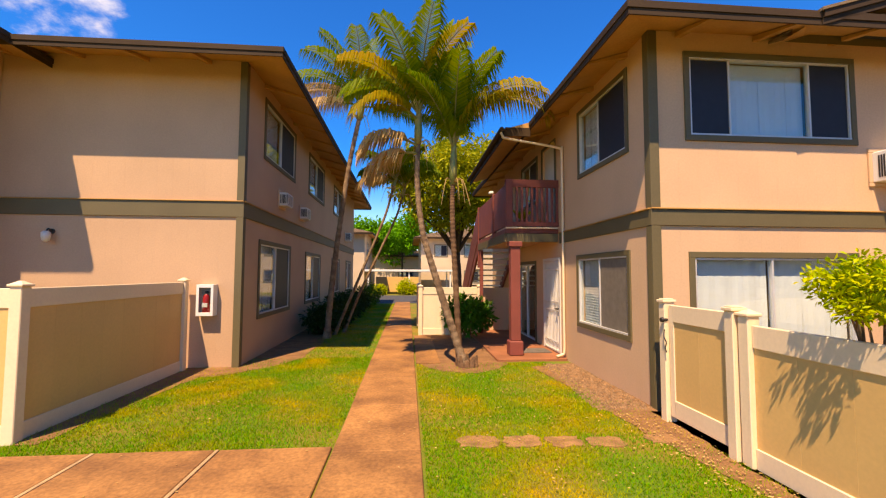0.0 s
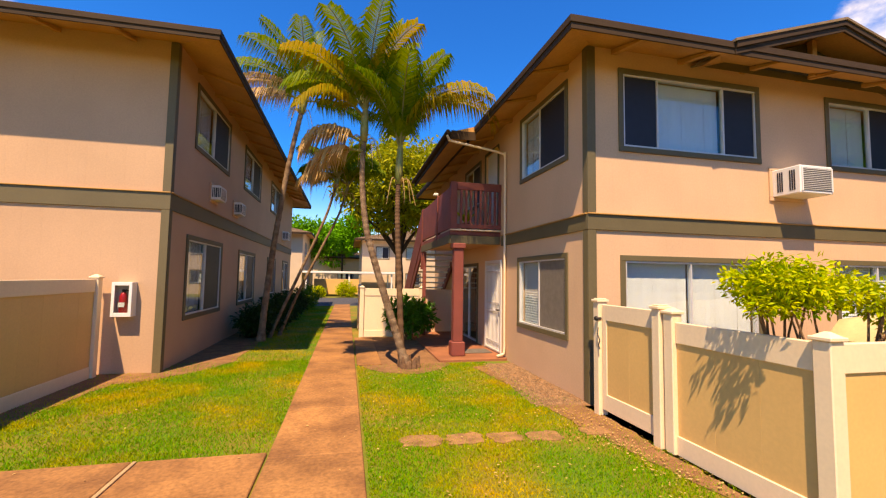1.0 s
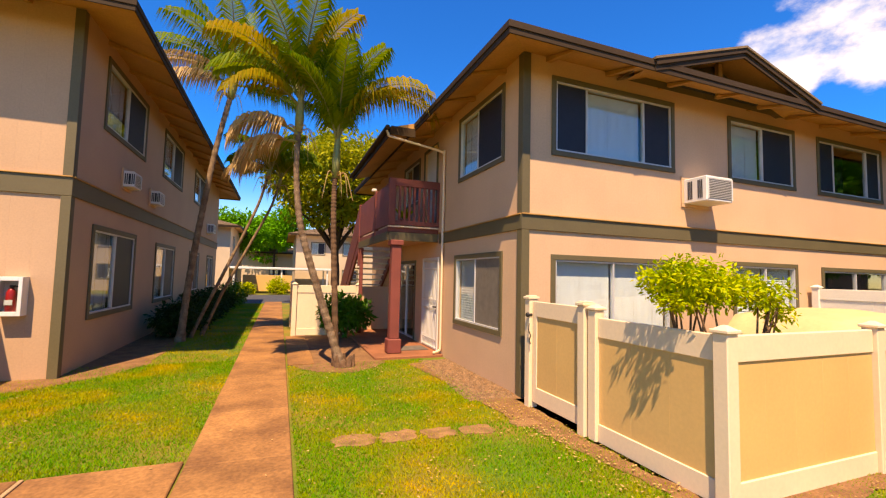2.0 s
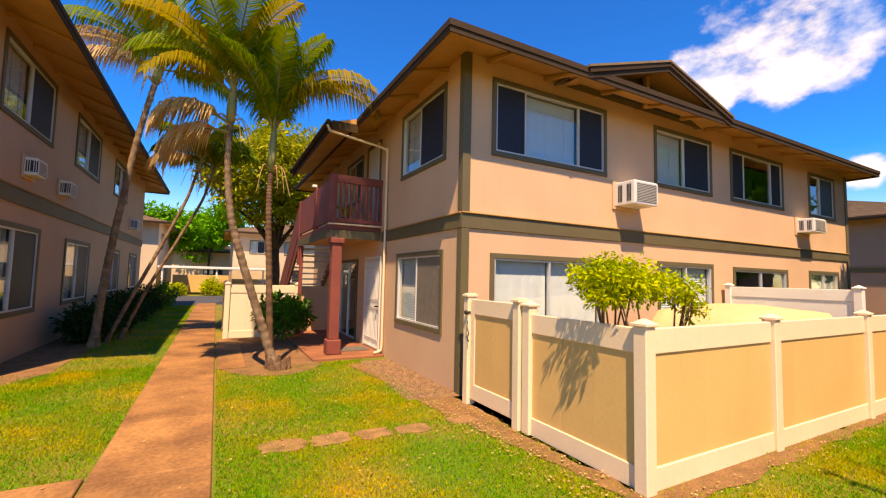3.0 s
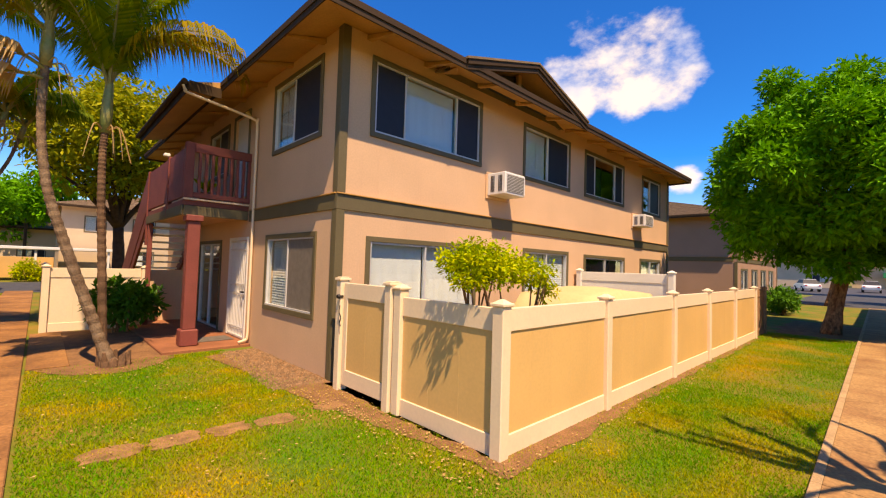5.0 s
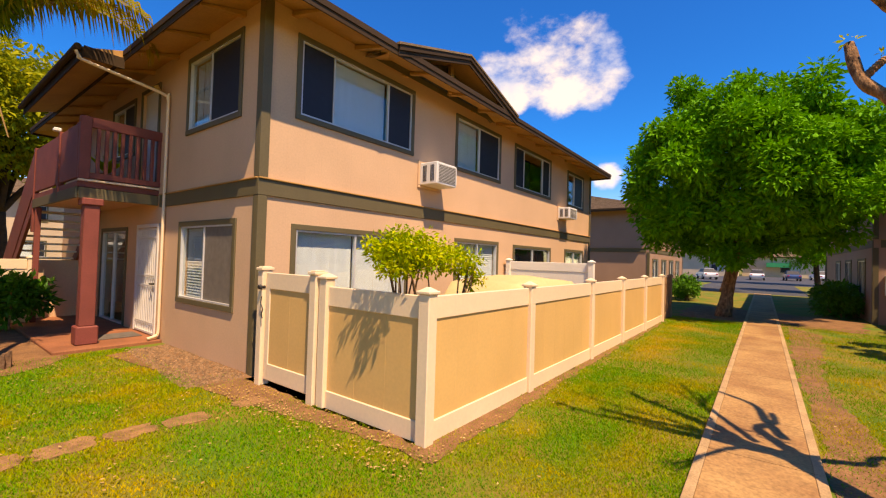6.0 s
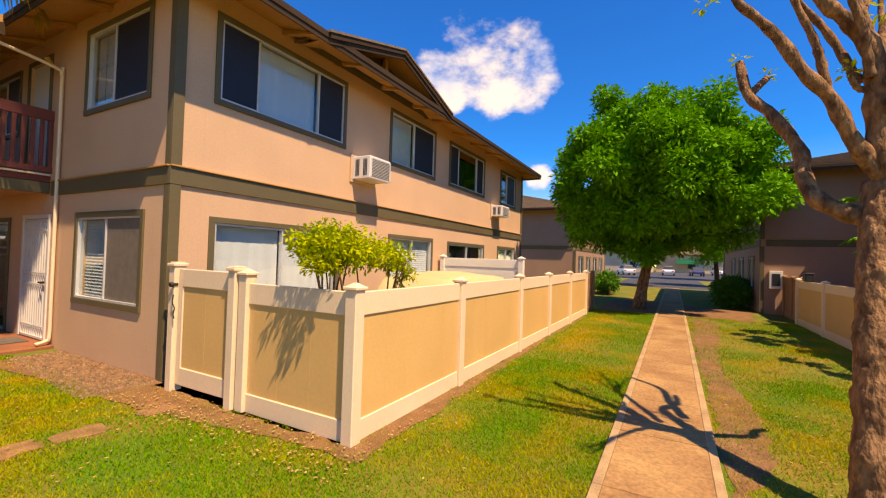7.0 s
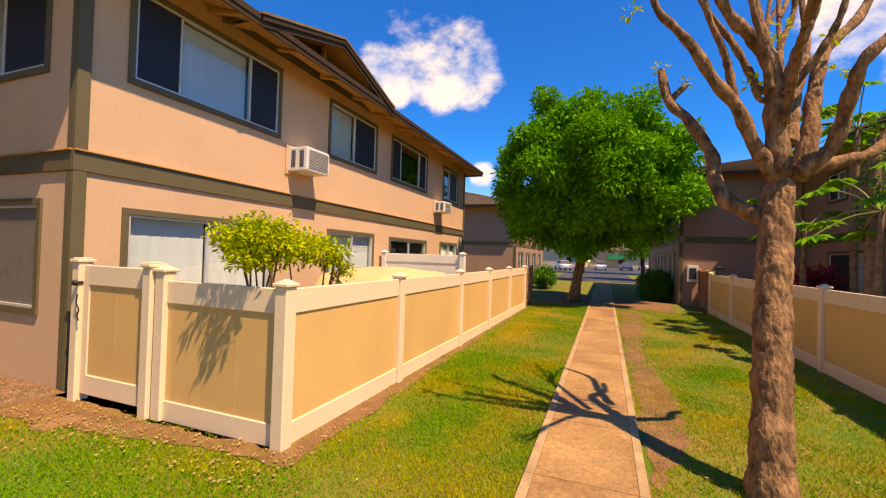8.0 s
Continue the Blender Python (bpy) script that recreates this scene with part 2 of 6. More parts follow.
M = {
    "wall": siding_mat("tan_siding", (0.68, 0.425, 0.235)),
    # tan siding darkened to brown: shade on the end walls put into the colour
    "wall_shaded": siding_mat("shade_darkened_siding", (0.40, 0.235, 0.15)),
    # main tan darkened: dimmer light on the left building is put into the paint
    "wall_left": siding_mat("dimmed_tan_siding", (0.55, 0.34, 0.19)),
    "wall_far": siding_mat("cream_siding", (0.62, 0.46, 0.29)),
    "trim": mat("olive_trim_paint", (0.135, 0.105, 0.045), 0.6, 0.12, 1.5, 40, 0.08),
    "soffit": mat("brown_soffit_paint", (0.54, 0.28, 0.075), 0.7, 0.18, 2, 30, 0.1),
    "fascia": mat("brown_fascia_paint", (0.060, 0.036, 0.018), 0.75, 0.15, 2, 40, 0.08, spec=0.15),
    "shingle": mat("brown_shingle", (0.25, 0.165, 0.085), 0.95, 0.3, 4, 70, 0.5, per_piece=0.15, island=True),
    "alu": mat("window_aluminium", (0.62, 0.60, 0.55), 0.4, 0.1, 4, 60, 0.03, 0.2),
    "screen": mat("insect_screen_mesh", (0.017, 0.018, 0.024), 0.55, 0.2, 8, 400, 0.1),
    # lighter copy of the insect screen, light on the mesh painted in
    "litscreen": mat("lit_insect_screen", (0.20, 0.165, 0.12), 0.6, 0.2, 8, 400, 0.1),
    "blind": mat("white_blind_slats", (0.85, 0.86, 0.82), 0.6, 0.06, 2, 30, 0.03),
    # near-black, painted-in darkness of unlit rooms; also on floor slabs and louvre slats
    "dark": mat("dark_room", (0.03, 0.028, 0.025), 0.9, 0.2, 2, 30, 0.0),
    "glass": glass_mat("window_glass", (0.86, 0.9, 0.9)),
    "red": mat("red_brown_stain", (0.24, 0.058, 0.038), 0.6, 0.22, 2.5, 45, 0.12),
    "cream": mat("cream_vinyl", (0.86, 0.65, 0.40), 0.45, 0.07, 1.2, 30, 0.03),
    "tan": mat("tan_vinyl", (0.73, 0.44, 0.15), 0.5, 0.08, 1.2, 30, 0.03, per_piece=0.02),
    "white": mat("white_enamel", (0.78, 0.74, 0.66), 0.45, 0.08, 2, 50, 0.03),
    "whitedoor": mat("white_door_paint", (0.74, 0.68, 0.58), 0.5, 0.08, 2, 50, 0.04),
    "concrete": mat("red_dust_concrete", (0.39, 0.178, 0.050), 0.85, 0.5, 1.5, 30, 0.2, col2=(0.20, 0.085, 0.024), per_piece=0.1),
    "concrete_pale": mat("pale_dusty_concrete", (0.43, 0.245, 0.085), 0.85, 0.5, 1.4, 30, 0.2, col2=(0.28, 0.135, 0.046), per_piece=0.08),
    "whitevinyl": mat("white_vinyl", (0.86, 0.77, 0.60), 0.45, 0.05, 1.2, 30, 0.03),
    "pot": mat("clay_pot", (0.35, 0.14, 0.06), 0.8, 0.2, 3, 40, 0.1),
    "edge": mat("pale_concrete_edge", (0.52, 0.33, 0.15), 0.9, 0.35, 3, 60, 0.3),
    "stone": mat("red_stepping_stone", (0.37, 0.19, 0.07), 0.9, 0.45, 6, 60, 0.5, per_piece=0.1),
    "porch": mat("red_porch_concrete", (0.34, 0.125, 0.05), 0.85, 0.3, 2, 40, 0.2),
    "soil": mat("red_soil", (0.2, 0.095, 0.036), 1.0, 0.45, 4, 40, 0.9, col2=(0.30, 0.15, 0.055)),
    "gravel": mat("brown_gravel", (0.29, 0.165, 0.075), 0.95, 0.4, 9, 70, 0.5, per_piece=0.35, island=True),
    "asphalt": mat("asphalt", (0.07, 0.07, 0.075), 0.9, 0.3, 2, 80, 0.4),
    "lawn": lawn_mat(),
    "blade": leaf_mat("grass_blades", (0.065, 0.31, 0.001), (0.64, 0.40, 0.003), 0.3, 0.6, 0.35, 0.74, 0.9, 0.45),
    "litter": leaf_mat("dry_leaves", (0.34, 0.17, 0.04), (0.60, 0.42, 0.16), 0.1, 0.7),
    "bark": mat("grey_brown_bark", (0.38, 0.20, 0.08), 0.95, 0.7, 14, 40, 1.0, col2=(0.11, 0.05, 0.018), stretch=(1, 1, 0.45)),
    "cutwood": mat("cut_wood", (0.55, 0.36, 0.18), 0.9, 0.3, 8, 60, 0.3),
    "darkbark": mat("dark_bark", (0.075, 0.045, 0.028), 0.95, 0.4, 6, 35, 0.9),
    "palmbark": mat("ringed_palm_bark", (0.30, 0.195, 0.105), 0.9, 0.5, 7, 45, 0.6, col2=(0.15, 0.085, 0.042)),
    "palmbrown": mat("brown_palm_bark", (0.19, 0.10, 0.045), 0.9, 0.4, 5, 45, 0.5, col2=(0.10, 0.05, 0.022)),
    "crownshaft": mat("green_crownshaft", (0.20, 0.24, 0.055), 0.45, 0.3, 4, 25, 0.1, col2=(0.33, 0.27, 0.08)),
    "frond": leaf_mat("palm_leaflets", (0.035, 0.13, 0.001), (0.27, 0.30, 0.003), 0.4, 0.55),
    "frondgold": leaf_mat("golden_palm_leaflets", (0.48, 0.27, 0.004), (0.20, 0.22, 0.004), 0.45, 0.55),
    "fronddry": leaf_mat("dry_palm_leaflets", (0.50, 0.29, 0.09), (0.62, 0.42, 0.17), 0.35),
    "rachis": mat("frond_stalk", (0.28, 0.24, 0.05), 0.6, 0.2, 6, 40, 0.05),
    "leaf": leaf_mat("tree_leaves", (0.010, 0.09, 0.001), (0.20, 0.54, 0.006), 0.25, 0.6, 0.3, 0.85, 2.0),
    "leafyellow": leaf_mat("yellow_flowering_leaves", (0.12, 0.20, 0.006), (0.50, 0.44, 0.012), 0.35, 0.6),
    "bush": leaf_mat("bush_leaves", (0.16, 0.36, 0.003), (0.66, 0.58, 0.006), 0.35, 0.6),
    "shrub": leaf_mat("glossy_shrub_leaves", (0.035, 0.13, 0.008), (0.10, 0.26, 0.012), 0.25, 0.3),
    # leaf green darkened, the wall's deep shade put into the colour
    "hedge": leaf_mat("shaded_hedge_leaves", (0.014, 0.035, 0.006), (0.04, 0.08, 0.010), 0.2),
    "papaya": leaf_mat("papaya_leaves", (0.08, 0.30, 0.006), (0.26, 0.50, 0.01), 0.45),
    "redleaf": leaf_mat("red_leaves", (0.25, 0.02, 0.03), (0.42, 0.05, 0.05), 0.3),
    "extred": mat("red_cylinder_enamel", (0.5, 0.015, 0.02), 0.3, 0.1, 3, 40, 0.0),
    "black": mat("black_plastic", (0.02, 0.02, 0.022), 0.5, 0.1, 3, 40, 0.0),
    "cover": mat("cream_cloth_cover", (0.62, 0.47, 0.20), 0.8, 0.1, 2, 20, 0.2),
    "acgrey": mat("grey_ac_grille", (0.16, 0.15, 0.12), 0.5, 0.1, 3, 40, 0.0),
    "brass": mat("brass_lamp", (0.6, 0.4, 0.12), 0.35, 0.1, 3, 40, 0.0, 0.8),
    "lampglass": mat("frosted_lamp_glass", (0.7, 0.62, 0.48), 0.3, 0.1, 3, 40, 0.0),
    "iron": mat("dark_wrought_metal", (0.05, 0.045, 0.04), 0.5, 0.1, 3, 40, 0.0, 0.6),
    "carwhite": mat("white_car_paint", (0.7, 0.7, 0.7), 0.25, 0.03, 2, 30, 0.0),
    "carblue": mat("blue_car_paint", (0.05, 0.09, 0.2), 0.25, 0.03, 2, 30, 0.0),
    "green": mat("green_awning", (0.01, 0.30, 0.10), 0.6, 0.1, 2, 30, 0.0),
    "tyre": mat("tyre_rubber", (0.02, 0.02, 0.02), 0.8, 0.1, 2, 30, 0.0),
    "mat": mat("grey_door_mat", (0.16, 0.13, 0.10), 1.0, 0.3, 8, 90, 0.4),
    "brownfence": mat("brown_fence_stain", (0.40, 0.20, 0.085), 0.8, 0.2, 2, 40, 0.1, per_piece=0.1),
}


# ---- builders ----
def thing(name, loc, label, category, group="", kind=""):
    e = new(name)
    e.empty_display_size = 0.2
    e.location = loc
    return tagged(e, label, category, group, kind)


def root_of(ob):
    p = Vector((0, 0, 0))
    while ob is not None:
        p += ob.location
        ob = ob.parent
    return p


def part(name, bm, material, parent=None, label="", smooth=False):
    """Links a bmesh, built in world places, as one mesh object."""
    me = bpy.data.meshes.new(name)
    if parent is not None:
        bmesh.ops.translate(bm, verts=bm.verts, vec=-root_of(parent))
    bm.to_mesh(me)
    bm.free()
    me.materials.append(material)
    if smooth:
        me.polygons.foreach_set("use_smooth", [True] * len(me.polygons))
    ob = new(name, me)
    ob.parent = parent
    if label:
        ob["label"] = label
    return ob


def raw(name, verts, faces, material, parent=None, smooth=False):
    me = bpy.data.meshes.new(name)
    off = root_of(parent) if parent is not None else Vector((0, 0, 0))
    v = np.asarray(verts, dtype=float).reshape(-1, 3) - np.array(off)
    me.from_pydata(v.tolist(), [], faces if isinstance(faces, list) else faces.tolist())
    me.materials.append(material)
    if smooth:
        me.polygons.foreach_set("use_smooth", [True] * len(me.polygons))
    ob = new(name, me)
    ob.parent = parent
    return ob


def box(bm, x0, y0, z0, x1, y1, z1, ch=0.0):
    x0, x1, y0, y1, z0, z1 = min(x0, x1), max(x0, x1), min(y0, y1), max(y0, y1), min(z0, z1), max(z0, z1)
    r = bmesh.ops.create_cube(bm, size=1.0, matrix=Matrix.Translation(((x0 + x1) / 2, (y0 + y1) / 2, (z0 + z1) / 2)) @ Matrix.Diagonal((x1 - x0, y1 - y0, z1 - z0, 1)))
    if ch:
        edges = list({e for v in r["verts"] for e in v.link_edges})
        bmesh.ops.bevel(bm, geom=edges, offset=ch, segments=1, affect="EDGES", profile=0.5)
    return bm


def boxes(*rows, ch=0.0):
    bm = bmesh.new()
    for r in rows:
        box(bm, *r, ch=ch)
    return bm


def tube(bm, pts, radii, sides=10, wob=0.0, seed=0):
    """A limb along points with a radius at each; returns nothing."""
    rnd = random.Random(seed)
    pts = [Vector(p) for p in pts]
    rings = []
    side = Vector((1, 0, 0))
    for i, p in enumerate(pts):
        d = (pts[min(i + 1, len(pts) - 1)] - pts[max(i - 1, 0)]).normalized()
        side = (side - d * side.dot(d))
        side = side.normalized() if side.length > 1e-4 else d.orthogonal().normalized()
        up = d.cross(side)
        ring = []
        for k in range(sides):
            a = 2 * math.pi * k / sides
            r = radii[i] * (1 + wob * (rnd.random() - 0.5) * 2)
            ring.append(bm.verts.new(p + side * math.cos(a) * r + up * math.sin(a) * r))
        rings.append(ring)
    for a, b in zip(rings, rings[1:]):
        for k in range(sides):
            bm.faces.new((a[k], a[(k + 1) % sides], b[(k + 1) % sides], b[k]))
    bm.faces.new(list(reversed(rings[0])))
    bm.faces.new(rings[-1])


def spline(pts, n):
    """n points of a smooth line through pts."""
    pts = [Vector(p) for p in pts]
    ext = [pts[0] * 2 - pts[1]] + pts + [pts[-1] * 2 - pts[-2]]
    out = []
    for i in range(n):
        u = i / (n - 1) * (len(pts) - 1)
        k = min(int(u), len(pts) - 2)
        t = u - k
        p0, p1, p2, p3 = ext[k:k + 4]
        out.append(0.5 * ((2 * p1) + (p2 - p0) * t + (2 * p0 - 5 * p1 + 4 * p2 - p3) * t * t + (3 * p1 - p0 - 3 * p2 + p3) * t ** 3))
    return out


class Face:
    """A facade: u runs along the wall, d points outwards, z is up."""

    def __init__(self, axis, pos, out):
        self.axis, self.pos, self.out = axis, pos, out

    def at(self, u, d, z):
        w = self.pos + self.out * d
        return Vector((u, w, z)) if self.axis == "y" else Vector((w, u, z))

    def box(self, bm, u0, u1, d0, d1, z0, z1, ch=0.0):
        a, b = self.at(u0, d0, z0), self.at(u1, d1, z1)
        return box(bm, *a, *b, ch=ch)

    def wall(self, u0, u1, z0, z1, holes, thick=0.16):
        """A wall with thickness and openings that go through it."""
        us = sorted({u0, u1, *[v for h in holes for v in h[:2]]})
        zs = sorted({z0, z1, *[v for h in holes for v in h[2:4]]})
        bm = bmesh.new()

        def solid(i, j):
            if not (0 <= i < len(us) - 1 and 0 <= j < len(zs) - 1):
                return False
            u, z = (us[i] + us[i + 1]) / 2, (zs[j] + zs[j + 1]) / 2
            return not any(h[0] < u < h[1] and h[2] < z < h[3] for h in holes)

        def quad(*p):
            bm.faces.new([bm.verts.new(self.at(*q)) for q in p])
        for i in range(len(us) - 1):
            for j in range(len(zs) - 1):
                if not solid(i, j):
                    continue
                a, b, c, e = us[i], us[i + 1], zs[j], zs[j + 1]
                quad((a, 0, c), (b, 0, c), (b, 0, e), (a, 0, e))
                quad((a, -thick, c), (a, -thick, e), (b, -thick, e), (b, -thick, c))
                if not solid(i - 1, j):
                    quad((a, 0, c), (a, 0, e), (a, -thick, e), (a, -thick, c))
                if not solid(i + 1, j):
                    quad((b, 0, c), (b, -thick, c), (b, -thick, e), (b, 0, e))
                if not solid(i, j - 1):
                    quad((a, 0, c), (a, -thick, c), (b, -thick, c), (b, 0, c))
                if not solid(i, j + 1):
                    quad((a, 0, e), (b, 0, e), (b, -thick, e), (a, -thick, e))
        bmesh.ops.remove_doubles(bm, verts=bm.verts, dist=1e-5)
        bmesh.ops.recalc_face_normals(bm, faces=bm.faces)
        return bm


def window(house, f, u0, u1, z0, z1, lights, trim=0.085, sill=True, label=""):
    """A sliding window in a wall: casing, metal frame, panes, screens and blinds. lights: (end fraction, what shows)."""
    bm = bmesh.new()
    t = trim
    f.box(bm, u0 - t, u1 + t, 0.002, 0.028, z1, z1 + t, 0.004)
    w = part("window", bm, M["trim"], house, label)
    for name, a0, a1, d, b0, b1 in (("window_sill", u0 - t, u1 + t, 0.032, z0 - t, z0), ("window_jamb", u0 - t, u0, 0.028, z0, z1), ("window_jamb", u1, u1 + t, 0.028, z0, z1)):
        bm = bmesh.new()
        f.box(bm, a0, a1, 0.002, d, b0, b1, 0.004)
        part(name, bm, M["trim"], w)
    bm = bmesh.new()
    a = 0.028
    f.box(bm, u0 + 0.001, u1 - 0.001, -0.07, 0.012, z1 - a, z1 - 0.001)
    f.box(bm, u0 + 0.001, u1 - 0.001, -0.07, 0.016, z0 + 0.001, z0 + a)
    f.box(bm, u0 + 0.001, u0 + a, -0.07, 0.012, z0 + a, z1 - a)
    f.box(bm, u1 - a, u1 - 0.001, -0.07, 0.012, z0 + a, z1 - a)
    part("window_frame", bm, M["alu"], w)
    p = 0.0
    for i, (q, kind) in enumerate(lights):
        a0, a1 = u0 + (u1 - u0) * p + (a if i == 0 else 0.014), u0 + (u1 - u0) * q - (a if i == len(lights) - 1 else 0.014)
        b0, b1 = z0 + a, z1 - a
        if i < len(lights) - 1:
            bm = bmesh.new()
            f.box(bm, a1, a1 + 0.028, -0.06, 0.006, b0, b1, 0.003)
            part("mullion", bm, M["alu"], w)
        bm = bmesh.new()
        f.box(bm, a0, a1, -0.036, -0.031, b0, b1)
        g = part("pane", bm, M["glass"], w)
        g.visible_shadow = False
        if kind in ("screen", "litscreen"):
            bm = bmesh.new()
            f.box(bm, a0, a1, -0.02, -0.015, b0, b1)
            part("screen", bm, M[kind], w)
        elif kind == "vblind":
            bm = bmesh.new()
            n = max(4, int((a1 - a0) / 0.085))
            for k in range(n):
                c = a0 + (k + 0.5) * (a1 - a0) / n
                h = (a1 - a0) / n * 0.53
                s = 0.004 * (1 if (k * 7) % 5 < 3 else -0.4)
                vs = [bm.verts.new(f.at(*v)) for v in ((c - h, -0.11 + s, b0), (c + h, -0.11 - s, b0), (c + h, -0.11 - s, b1), (c - h, -0.11 + s, b1))]
                bm.faces.new(vs)
            part("vertical_blind", bm, M["blind"], w)
        elif kind == "hblind":
            bm = bmesh.new()
            n = int((b1 - b0) / 0.05)
            for k in range(n):
                c = b0 + (k + 0.5) * (b1 - b0) / n
                vs = [bm.verts.new(f.at(*v)) for v in ((a0, -0.10, c - 0.024), (a1, -0.10, c - 0.024), (a1, -0.118, c + 0.024), (a0, -0.118, c + 0.024))]
                bm.faces.new(vs)
            part("horizontal_blind", bm, M["blind"], w)
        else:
            # added near-black sheet that paints the unlit room behind the pane
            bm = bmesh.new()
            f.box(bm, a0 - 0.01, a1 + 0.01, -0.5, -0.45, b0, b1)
            part("room_dark_sheet", bm, M["dark"], w)
        p = q
    return w


def band(house, f, u0, u1, z0, z1):
    """The belt board between the storeys with its drip cap."""
    bm = bmesh.new()
    f.box(bm, u0, u1, 0.002, 0.034, z0, z1, 0.004)
    b = part("belt_board", bm, M["trim"], house)
    bm = bmesh.new()
    f.box(bm, u0, u1, 0.002, 0.06, z1 + 0.001, z1 + 0.022, 0.004)
    part("drip_cap", bm, M["soffit"], b)


def hip_roof(house, x0, y0, x1, y1, ze, pitch, rafters=(), ridge_along="auto"):
    """A hip roof with thickness, fascia boards, sloped soffit and courses of shingles. The eave's lower edge lies at ze."""
    w, l = x1 - x0, y1 - y0
    h = min(w, l) / 2
    zr = ze + 0.16 + h * pitch
    if w >= l:
        ra, rb = Vector((x0 + h, (y0 + y1) / 2, zr)), Vector((x1 - h, (y0 + y1) / 2, zr))
    else:
        ra, rb = Vector(((x0 + x1) / 2, y0 + h, zr)), Vector(((x0 + x1) / 2, y1 - h, zr))
    c = [Vector((x0, y0, ze + 0.16)), Vector((x1, y0, ze + 0.16)), Vector((x1, y1, ze + 0.16)), Vector((x0, y1, ze + 0.16))]
    if w >= l:
        sides = [(c[0], c[1], rb, ra), (c[1], c[2], rb), (c[2], c[3], ra, rb), (c[3], c[0], ra)]
    else:
        sides = [(c[0], c[1], ra), (c[1], c[2], rb, ra), (c[2], c[3], rb), (c[3], c[0], ra, rb)]
    bm = bmesh.new()
    for s in sides:
        bm.faces.new([bm.verts.new(v) for v in s])
    bmesh.ops.remove_doubles(bm, verts=bm.verts, dist=1e-5)
    roof = part("roof", bm, M["shingle"], house)
    bm = bmesh.new()
    # shingle courses along each slope
    for s in sides:
        a, b = s[0], s[1]
        top_b, top_a = (s[2], s[3]) if len(s) == 4 else (s[2], s[2])
        n = int((top_a - a).length / 0.19)
        for k in range(n):
            t0, t1 = k / n, min(1, (k + 1.15) / n)
            p = [a.lerp(top_a, t0), b.lerp(top_b, t0), b.lerp(top_b, t1), a.lerp(top_a, t1)]
            up = (b - a).cross(top_a - a).normalized()
            if up.z < 0:
                up = -up
            q = [p[0] + up * 0.024, p[1] + up * 0.024, p[2] + up * 0.008, p[3] + up * 0.008]
            vs = [bm.verts.new(v) for v in q] + [bm.verts.new(p[0]), bm.verts.new(p[1])]
            bm.faces.new(vs[:4])
            bm.faces.new((vs[4], vs[5], vs[1], vs[0]))
    part("shingle_course", bm, M["shingle"], roof)["kind"] = "stuff"
    # sloped soffit under the roof boards
    bm = bmesh.new()
    for s in sides:
        bm.faces.new([bm.verts.new(v - Vector((0, 0, 0.10))) for v in reversed(s)])
    part("soffit", bm, M["soffit"], roof)
    for a, b in ((c[0], c[1]), (c[1], c[2]), (c[2], c[3]), (c[3], c[0])):
        d = (b - a).normalized()
        nrm = Vector((d.y, -d.x, 0))
        bm = bmesh.new()
        for off, z0, z1, th in ((0.0, ze, ze + 0.145, 0.022), (0.022, ze + 0.085, ze + 0.185, 0.018)):
            p0, p1 = a - d * (off if off else 0) + nrm * off, b + d * (off + th) + nrm * (off + th)
            lo, hi = Vector((min(p0.x, p1.x), min(p0.y, p1.y), z0)), Vector((max(p0.x, p1.x), max(p0.y, p1.y), z1))
            box(bm, *lo, *hi, ch=0.004)
        part("fascia_board", bm, M["fascia"], roof)
    for f, us, depth in rafters:
        for u in us:
            bm = bmesh.new()
            vs = []
            for du in (-0.045, 0.045):
                vs.append([bm.verts.new(f.at(u + du, d, z)) for d, z in
                           ((0.0, ze + 0.05 + depth * pitch), (depth - 0.03, ze + 0.055), (depth - 0.03, ze - 0.005 + 0.03), (depth * 0.55, ze + 0.0 + depth * 0.45 * pitch), (0.0, ze - 0.03 + depth * pitch))])
            bm.faces.new(vs[0])
            bm.faces.new(list(reversed(vs[1])))
            for k in range(5):
                bm.faces.new((vs[0][k], vs[1][k], vs[1][(k + 1) % 5], vs[0][(k + 1) % 5]))
            bmesh.ops.recalc_face_normals(bm, faces=bm.faces)
            part("rafter_tail", bm, M["soffit"], roof)
    return roof


def corner_board(house, x, y, sx, sy, z0, z1):
    """Two boards that cap an outer corner; sx, sy point outwards."""
    bm = bmesh.new()
    box(bm, x - sx * 0.11, y + sy * 0.003, z0, x + sx * 0.03, y + sy * 0.033, z1, 0.003)
    box(bm, x + sx * 0.003, y - sy * 0.11, z0, x + sx * 0.03, y + sy * 0.002, z1, 0.003)
    part("corner_board", bm, M["trim"], house)


